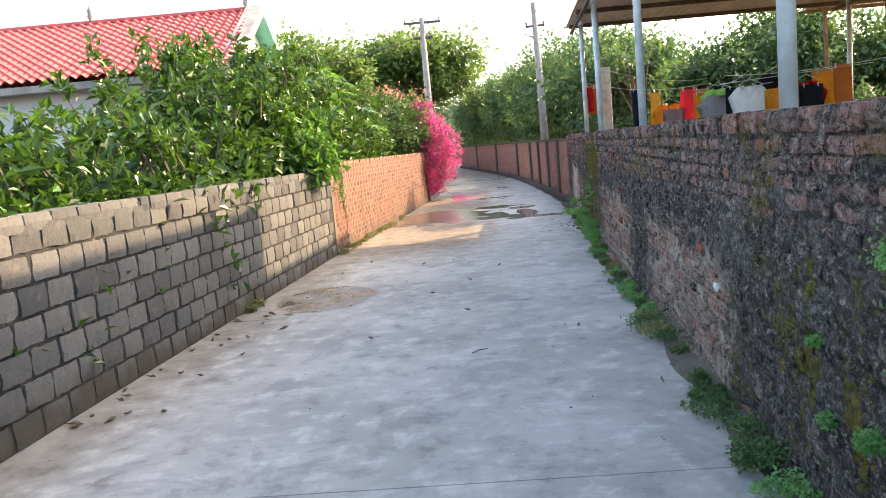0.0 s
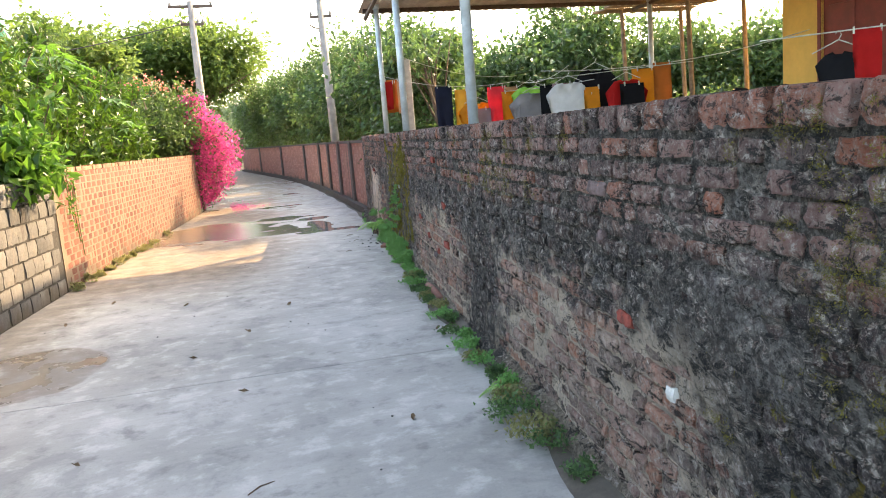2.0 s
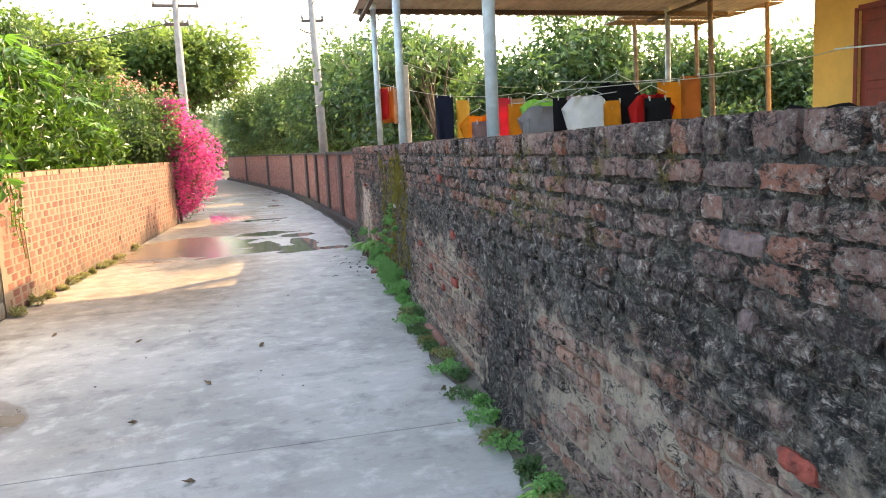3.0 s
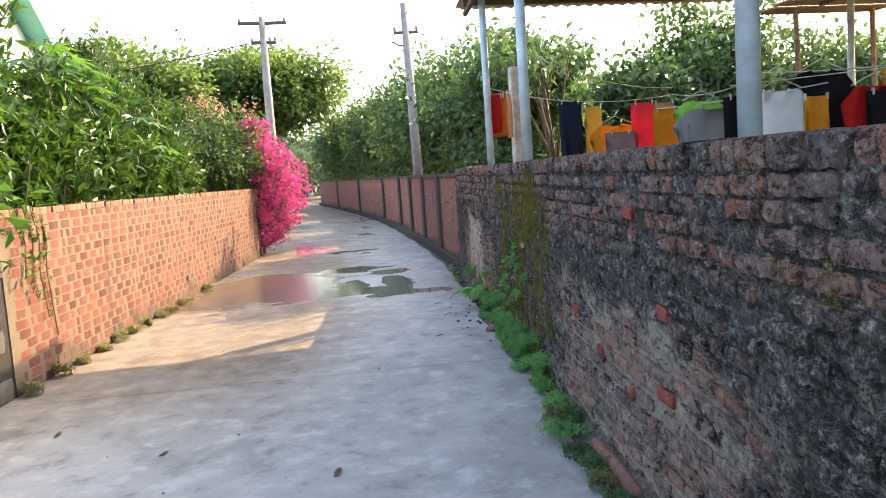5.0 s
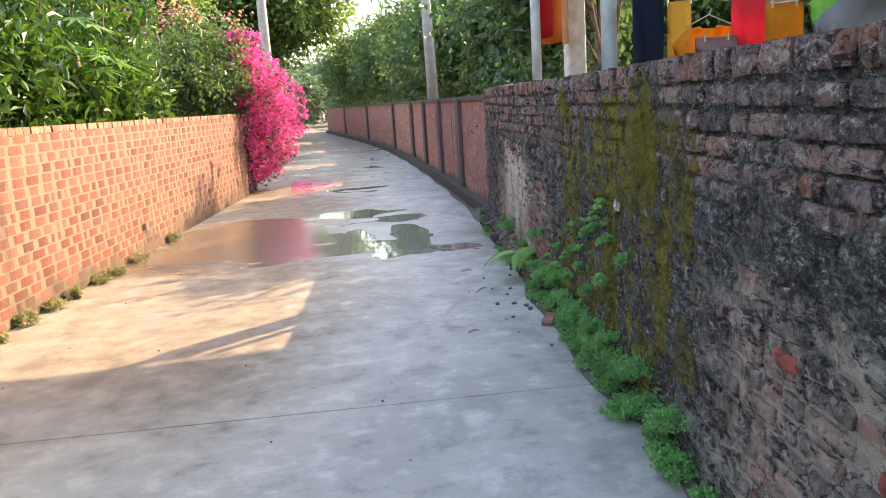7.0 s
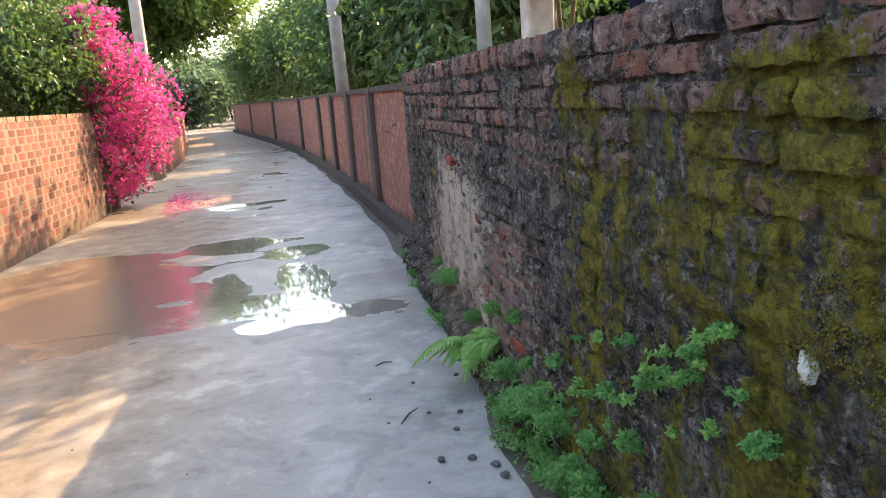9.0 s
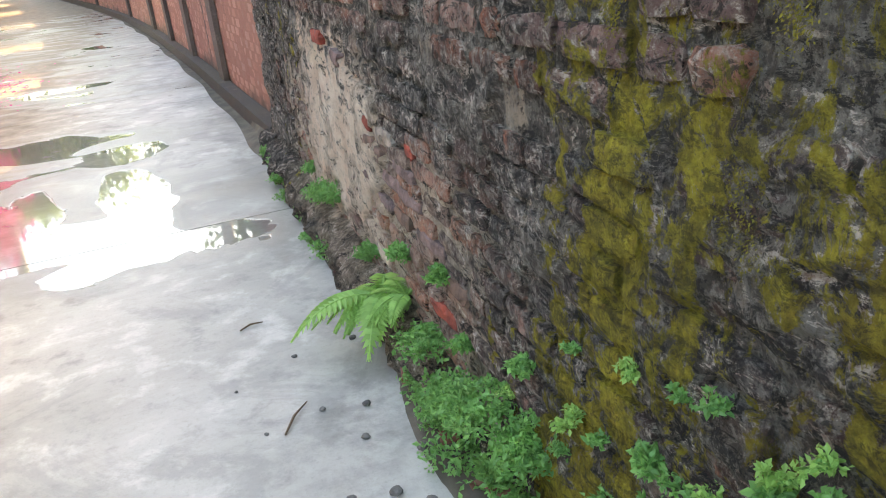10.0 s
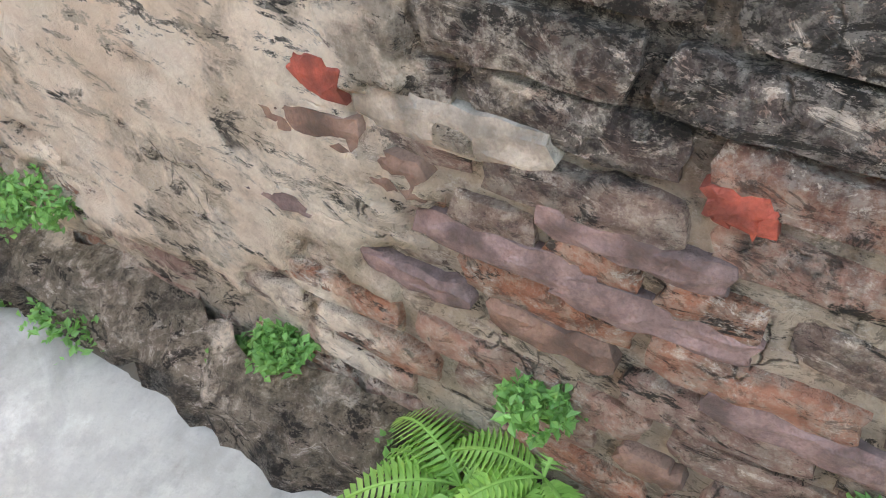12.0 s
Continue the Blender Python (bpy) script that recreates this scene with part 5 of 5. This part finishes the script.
bulge = 0.30 + 0.75 * np.sin(np.clip(h * 1.12, 0, 1) * math.pi) ** 0.7
cx = -0.12 + bulge * rng.uniform(0.05, 1.0, n) + rng.normal(0, 0.1, n)
cy = rng.uniform(-0.85, 1.1, n) * (0.45 + 0.55 * np.sin(h * math.pi))
cz = 0.18 + 2.5 * h
p = np.stack([cx, cy, cz], 1)
q = np.repeat(p, 26, 0) + rng.normal(size=(n * 26, 3)) * 0.06
np.random.seed(404)
under("bloom", leaves(q, 0.062, M_BRACT, "bloom", face=(0.3, -0.3, 0.1), wide=0.8), bou)
q = np.repeat(p[::3], 14, 0) + rng.normal(size=(len(p[::3]) * 14, 3)) * 0.09 + (-0.08, 0.02, 0)
under("flower_leaves", leaves(q, 0.07, M_VINE, "flower_leaves", wide=0.6), bou)
pt, qt = clumps((-0.6, -0.3, 2.95), (1.0, 1.3, 0.3), 26, 12, 0.08, 405, 0.4)
under("faded_bloom", leaves(qt, 0.06, M_CORAL, "faded_bloom", wide=0.75), bou)
pt, qt = clumps((-2.1, 1.6, 3.1), (0.7, 0.8, 0.3), 40, 16, 0.08, 406, 0.3)
under("faded_bloom", leaves(qt, 0.06, M_BRACT, "faded_bloom", wide=0.75), bou)
pt, qt = clumps((-1.9, 0.9, 2.3), (1.2, 1.3, 0.9), 160, 20, 0.12, 407, 0.3)
under("foliage", leaves(qt, 0.09, M_VINE, "foliage", wide=0.6), bou)
# fallen petals
rng = np.random.RandomState(408)
q = np.stack([0.55 + np.abs(rng.normal(0, 0.35, 900)), 21.6 + rng.normal(0, 0.8, 900), np.full(900, 0.008)], 1)
tagged(new("fallen_petals", leaves(q, 0.05, M_BRACT, "fallen_petals", droop=0, wide=0.8, spread=1.0)), "fallen magenta petals on the lane", "petals", kind="stuff").scale = (1, 1, 0.3)


# ---- small growth on the old wall and its foot ----
def weed(x, y, z, r, h, n, seed, label, leaf=0.022, group="wall weeds", mat=None):
    w = at((x, y, z), "weed", label, "weed", group)
    rng = np.random.RandomState(seed)
    k = max(6, n // 12)
    a = rng.uniform(0, 2 * math.pi, k)
    rr = r * np.sqrt(rng.uniform(0, 1, k))
    tips = np.stack([np.cos(a) * rr, np.sin(a) * rr, h * rng.uniform(0.35, 1, k) * (1 - 0.4 * rr / r)], 1)
    b = Build()
    for t in tips[:10]:
        b.tube([(t[0] * 0.25, t[1] * 0.25, 0), (t[0] * 0.7, t[1] * 0.7, t[2] * 0.6), tuple(t)], 0.0022, 4)
    under("stem", b.done("stem", M_WEED), w, kind="stuff")
    q = np.repeat(tips, 12, 0) + rng.normal(size=(k * 12, 3)) * (r * 0.16, r * 0.16, h * 0.12)
    q[:, 2] = np.maximum(q[:, 2], 0.004)
    np.random.seed(seed)
    under("foliage", leaves(q, leaf, mat or M_WEED, "foliage", face=(0, 0, 0.3), droop=0, wide=0.6), w)
    return w


seed = 500
for y in np.concatenate([np.arange(2.2, 9.5, 0.22), np.arange(9.5, 12.9, 0.13), np.arange(14.0, 16.0, 0.3)]):
    seed += 1
    random.seed(seed)
    near = y > 9.6
    if not near and random.random() < 0.06:
        continue
    lush = 1.0 if y < 4.2 or 5.2 < y < 6.4 or y > 9.2 else 0.75
    r = rnd(0.05, 0.095) if near else rnd(0.07, 0.14) * lush
    mat = M_WEED if near else random.choice((M_VERGE, M_VERGE, M_WEED, M_VERGE, M_GRASS))
    weed(right_face(y) - (rnd(0.03, 0.1) if near else rnd(0.05, 0.16)), y + rnd(-0.08, 0.08), 0.015, r, (rnd(0.03, 0.09) if near else rnd(0.04, 0.11) * lush), int(rnd(300, 560) * lush * (1.4 if near else 1)), seed, "small green leafy weed at the foot of the wall", 0.019 if near else 0.024, "verge weeds", mat)
# a mat of weeds climbing the foot of the mossy stretch
for y in np.arange(10.2, 12.85, 0.12):
    seed += 1
    random.seed(seed)
    weed(right_face(y) - 0.05, y, rnd(0.06, 0.2), rnd(0.06, 0.1), rnd(0.05, 0.1), 480, seed, "small green leafy weed climbing the wall foot", 0.018, "verge weeds")
# a loose drift of small plants spreading up the mossy face
for k in range(30):
    seed += 1
    random.seed(seed)
    y = rnd(11.15, 12.45)
    z = 0.28 + (12.45 - y) * 0.36 + rnd(-0.13, 0.13)
    weed(right_face(y) - 0.015, y, z, rnd(0.014, 0.03), rnd(0.012, 0.022), 130, seed, "small fresh green plant spreading over the mossy wall face", 0.012, "wall weeds", random.choice((M_WEED, M_FERN)))
# tufts rooted in the wall face, by length and height
for y, z, r in ((2.05, 0.92, 0.17), (2.3, 1.0, 0.13), (2.15, 0.72, 0.14), (1.8, 0.5, 0.12), (2.55, 0.42, 0.07), (2.9, 0.36, 0.05), (3.0, 0.62, 0.035), (11.35, 0.74, 0.03), (11.1, 0.66, 0.035), (11.55, 0.6, 0.03), (11.8, 0.48, 0.035), (11.65, 0.4, 0.045),
                (10.85, 0.6, 0.05), (11.2, 0.42, 0.06), (11.5, 0.3, 0.06), (11.9, 0.28, 0.06), (12.25, 0.4, 0.035), (12.2, 0.2, 0.07), (12.75, 0.40, 0.045), (12.62, 0.26, 0.035), (13.12, 0.33, 0.05), (12.9, 0.14, 0.06), (13.55, 0.17, 0.055), (13.3, 0.1, 0.06), (13.62, 0.08, 0.07), (14.1, 0.22, 0.09), (14.3, 0.18, 0.1), (14.6, 0.23, 0.05), (13.0, 0.08, 0.07), (12.6, 0.1, 0.1)):
    seed += 1
    random.seed(seed)
    off = 0.03 + 0.14 * max(0, 0.25 - z)
    weed(right_face(y) - off * 0.7, y, z, r * 0.8, r * 0.9, int(760 * r / 0.08), seed, "small green leafy plant rooted in the wall face", 0.0165)


# fern
def fern(x, y, z, fronds, size, sd, label):
    f = at((x, y, z), "fern", label, "fern", "ferns")
    rng = random.Random(sd)
    for k in range(fronds):
        az = rng.uniform(0, 6.28)
        L = size * rng.uniform(0.65, 1.1)
        d = Vector((math.cos(az) * 0.9 - 0.35, math.sin(az) * 0.9, 0))
        rise = rng.uniform(0.5, 1.0)
        V, F = [], []
        pts = [d * L * t + Vector((0, 0, L * (rise * t - (0.55 + rise * 0.55) * t * t))) for t in np.linspace(0, 1, 20)]
        side = d.cross(Vector((0, 0, 1))).normalized()
        for i in range(2, 19):
            w = L * 0.24 * math.sin(math.pi * (i / 19) ** 0.75)
            for sg in (-1, 1):
                a, n_ = pts[i], len(V)
                fwd = (pts[i + 1] - pts[i])
                tip = a + side * sg * w + fwd * 1.0 - Vector((0, 0, 0.12 * w))
                V += [a - fwd * 0.3, a + side * sg * w * 0.5 - fwd * 0.15 + Vector((0, 0, 0.006)), tip, a + fwd * 0.45]
                F.append((n_, n_ + 1, n_ + 2, n_ + 3))
        b = Build().add(V, F).tube(pts, 0.0025, 4)
        under("frond", b.done("frond", M_FERN), f)
    return f


fern(2.43, 13.2, 0.17, 26, 0.25, 9, "bright green fern growing from the wall foot")
fern(2.47, 13.1, 0.2, 10, 0.17, 10, "small bright fern beside the larger one")
fern(1.6, 6.1, 0.02, 9, 0.18, 12, "small fern among the verge weeds")

# moss cushions
rng = np.random.RandomState(610)
Q = []
for y0, y1, z0, z1, n in ((10.1, 12.1, 0.3, 1.4, 8000), (1.5, 4.2, 0.1, 1.1, 3000), (-1, 8, 1.05, 1.42, 3000)):
    y, z = rng.uniform(y0, y1, n), rng.uniform(z0, z1, n)
    keep = np.array([noise.noise(Vector((0.3, a * 3.1, b * 2.1))) + 0.5 * noise.noise(Vector((1.3, a * 9, b * 7))) > 0.18 for a, b in zip(y, z)])
    y, z = y[keep], z[keep]
    Q.append(np.stack([0.94 + 0.1185 * y - 0.006, y, z], 1))
Q = np.vstack(Q)
Q = np.repeat(Q, 24, 0) + rng.normal(size=(len(Q) * 24, 3)) * (0.003, 0.009, 0.009)
np.random.seed(611)
under("moss", leaves(Q, 0.0048, M_MOSS, "moss", face=(-1.0, 0, -0.4), wide=0.5), wall_right, "yellow-green moss cushions", kind="stuff")

# dry grass and sprigs along the foot of the left wall
for y in list(np.arange(11.6, 15.5, 0.42)) + [7.7, 7.9, 16.5]:
    seed += 1
    random.seed(seed)
    w = weed(left_face(y) + 0.07, y + rnd(-0.1, 0.1), 0.0, rnd(0.05, 0.1), rnd(0.05, 0.13), 240, seed, "small yellowish weed at the foot of the wall", 0.03, "wall foot sprigs", M_GRASS)
# trailing vine over the brick wall
vine = at((left_face(11.9) + 0.02, 11.9, 0), "vine", "thin creeping vine hanging down the brick wall", "vine")
b = Build()
vp = []
for k in range(4):
    y = k * 0.16 - 0.25
    pts = [(0.0, y, 1.40), (0.03, y + 0.05, 1.1), (0.03, y - 0.02, 0.85), (0.03, y + 0.07, 0.85 - 0.18 * k)]
    b.tube(pts, 0.004, 4)
    vp += [Vector(pts[i]).lerp(Vector(pts[i + 1]), rnd(0, 1)) for i in (0, 0, 0, 1, 1, 2) for _ in range(5)]
under("stem", b.done("stem", M_VINE), vine)
under("foliage", leaves(np.array([tuple(v) for v in vp]), 0.05, M_BROAD, "foliage", wide=0.7), vine)

# ---- litter on the lane ----
def pebble(x, y, r, mat, label, name="pebble", flat=0.6):
    bm = bmesh.new()
    bmesh.ops.create_icosphere(bm, subdivisions=2, radius=r)
    o = Vector((x * 7, y * 7, 0))
    for v in bm.verts:
        v.co *= 1 + 0.45 * noise.noise(v.co / r * 0.9 + o)
        v.co.z *= flat
    low = min(v.co.z for v in bm.verts)
    me = bpy.data.meshes.new(name)
    bm.to_mesh(me)
    bm.free()
    me.materials.append(mat)
    ob = tagged(new(name, me), label, "pebble", "pebbles on the lane")
    ob.location = (x, y, -low - 0.002)
    return ob


random.seed(77)
for x, y, r in ((2.03, 12.53, 0.016), (2.14, 12.5, 0.016), (2.20, 12.42, 0.017), (2.2, 12.33, 0.018), (2.16, 12.75, 0.012), (2.22, 12.9, 0.013), (2.1, 12.95, 0.01), (2.05, 12.2, 0.012), (2.27, 12.62, 0.016), (2.30, 12.2, 0.02), (2.12, 13.3, 0.01), (1.95, 12.4, 0.006), (1.9, 13.2, 0.006), (2.25, 12.1, 0.014), (2.0, 11.9, 0.008), (2.1, 11.6, 0.01), (2.33, 13.3, 0.012)):
    pebble(x, y, r, M_PEBBLE, "small dark broken stone on the concrete")
for _ in range(46):
    y = rnd(3.5, 13.8)
    x = rnd(left_face(y) + 0.2, right_face(y) - 0.3)
    pebble(x, y, rnd(0.004, 0.008), M_PEBBLE, "tiny dark crumb of grit on the concrete")
for x, y, a, L in ((2.02, 12.95, 50, 0.16), (0.215, 5.55, 35, 0.14), (1.75, 12.0, 20, 0.08), (1.2, 4.6, 80, 0.12), (2.05, 13.6, 10, 0.09)):
    tagged(new("twig", Build().tube([(-L / 2, 0, 0.005), (0, 0.006, 0.012), (L / 2, 0, 0.006)], [0.003, 0.004, 0.002], 5).done("twig", M_TWIG)), "thin dry twig lying on the concrete", "twig", "twigs on the lane").matrix_basis = pose(x, y, 0, 0, 0, a)


def dry_leaf(x, y, size, turn):
    V = [(-size, 0, 0.004), (-size * 0.3, -size * 0.42, 0.018), (size * 0.5, -size * 0.3, 0.012), (size, 0, 0.02), (size * 0.45, size * 0.34, 0.022), (-size * 0.35, size * 0.4, 0.01), (0, 0, 0.003)]
    F = [(6, i, (i + 1) % 6) for i in range(6)]
    ob = tagged(new("dry_leaf", mesh("dry_leaf", V, F, M_DRYLEAF)), "curled brown dry leaf on the concrete", "leaf", "fallen leaves")
    ob.matrix_basis = pose(x, y, 0.002, 0, 0, turn)
    md = ob.modifiers.new("thick", "SOLIDIFY")
    md.thickness = 0.0015


for _ in range(34):
    y = rnd(4.6, 8.2)
    dry_leaf(left_face(y) + abs(random.gauss(0.12, 0.22)) + 0.05, y, rnd(0.02, 0.05), rnd(0, 360))
for x, y in ((-0.1, 7.83), (0.3, 8.4), (-0.6, 6.2), (0.7, 9.2), (1.66, 7.58), (1.62, 7.62), (-1.2, 9.6), (-0.9, 10.4), (-0.2, 9.8), (0.2, 6.9), (1.0, 6.0)):
    dry_leaf(x, y, rnd(0.018, 0.04), rnd(0, 360))
# white stone set in the wall, broken pipe and slabs at its foot
def set_stone(y, z, w, h, mat, label, name="stone"):
    ob = tagged(new(name, mesh(name, *brick_kinds(1, w, h, 0.05, 0.006, 4, 2)[0], mat)), label, name, kind="")
    ob.matrix_basis = R_LINE.at_length(rs(y), 1) @ pose(0, -0.014, z, 0, 4, 0)


set_stone(4.42, 0.555, 0.055, 0.045, M_STONE, "small pale stone set in the old wall")
set_stone(11.02, 0.84, 0.02, 0.05, M_STONE, "white flake of render on the mossy wall")
pp = at((1.93, 8.72, 0.035), "terracotta_pipe", "broken terracotta pipe at the foot of the wall", "pipe")
under("shell", Build().tube([(-0.04, -0.3, 0.0), (0.0, 0.0, 0.005), (0.03, 0.32, 0.0)], [0.032, 0.034, 0.03], 9).done("shell", M_PIPE, True), pp)
for x, y, s in ((1.98, 9.6, 0.11), (2.2, 12.0, 0.12), (2.33, 12.62, 0.1), (2.3, 12.35, 0.09), (2.36, 12.95, 0.09), (1.38, 3.9, 0.1), (2.39, 13.25, 0.07)):
    ob = tagged(new("brick_fragment", mesh("brick_fragment", *brick_kinds(1, s * 1.3, 0.04, s * 0.6, 0.012, 5, 3)[0], M_PIPE)), "broken red brick lying at the wall foot", "brick", "brick fragments")
    ob.matrix_basis = pose(x + 0.06, y, 0.02, rnd(-15, 15), rnd(-10, 10), rnd(60, 120))
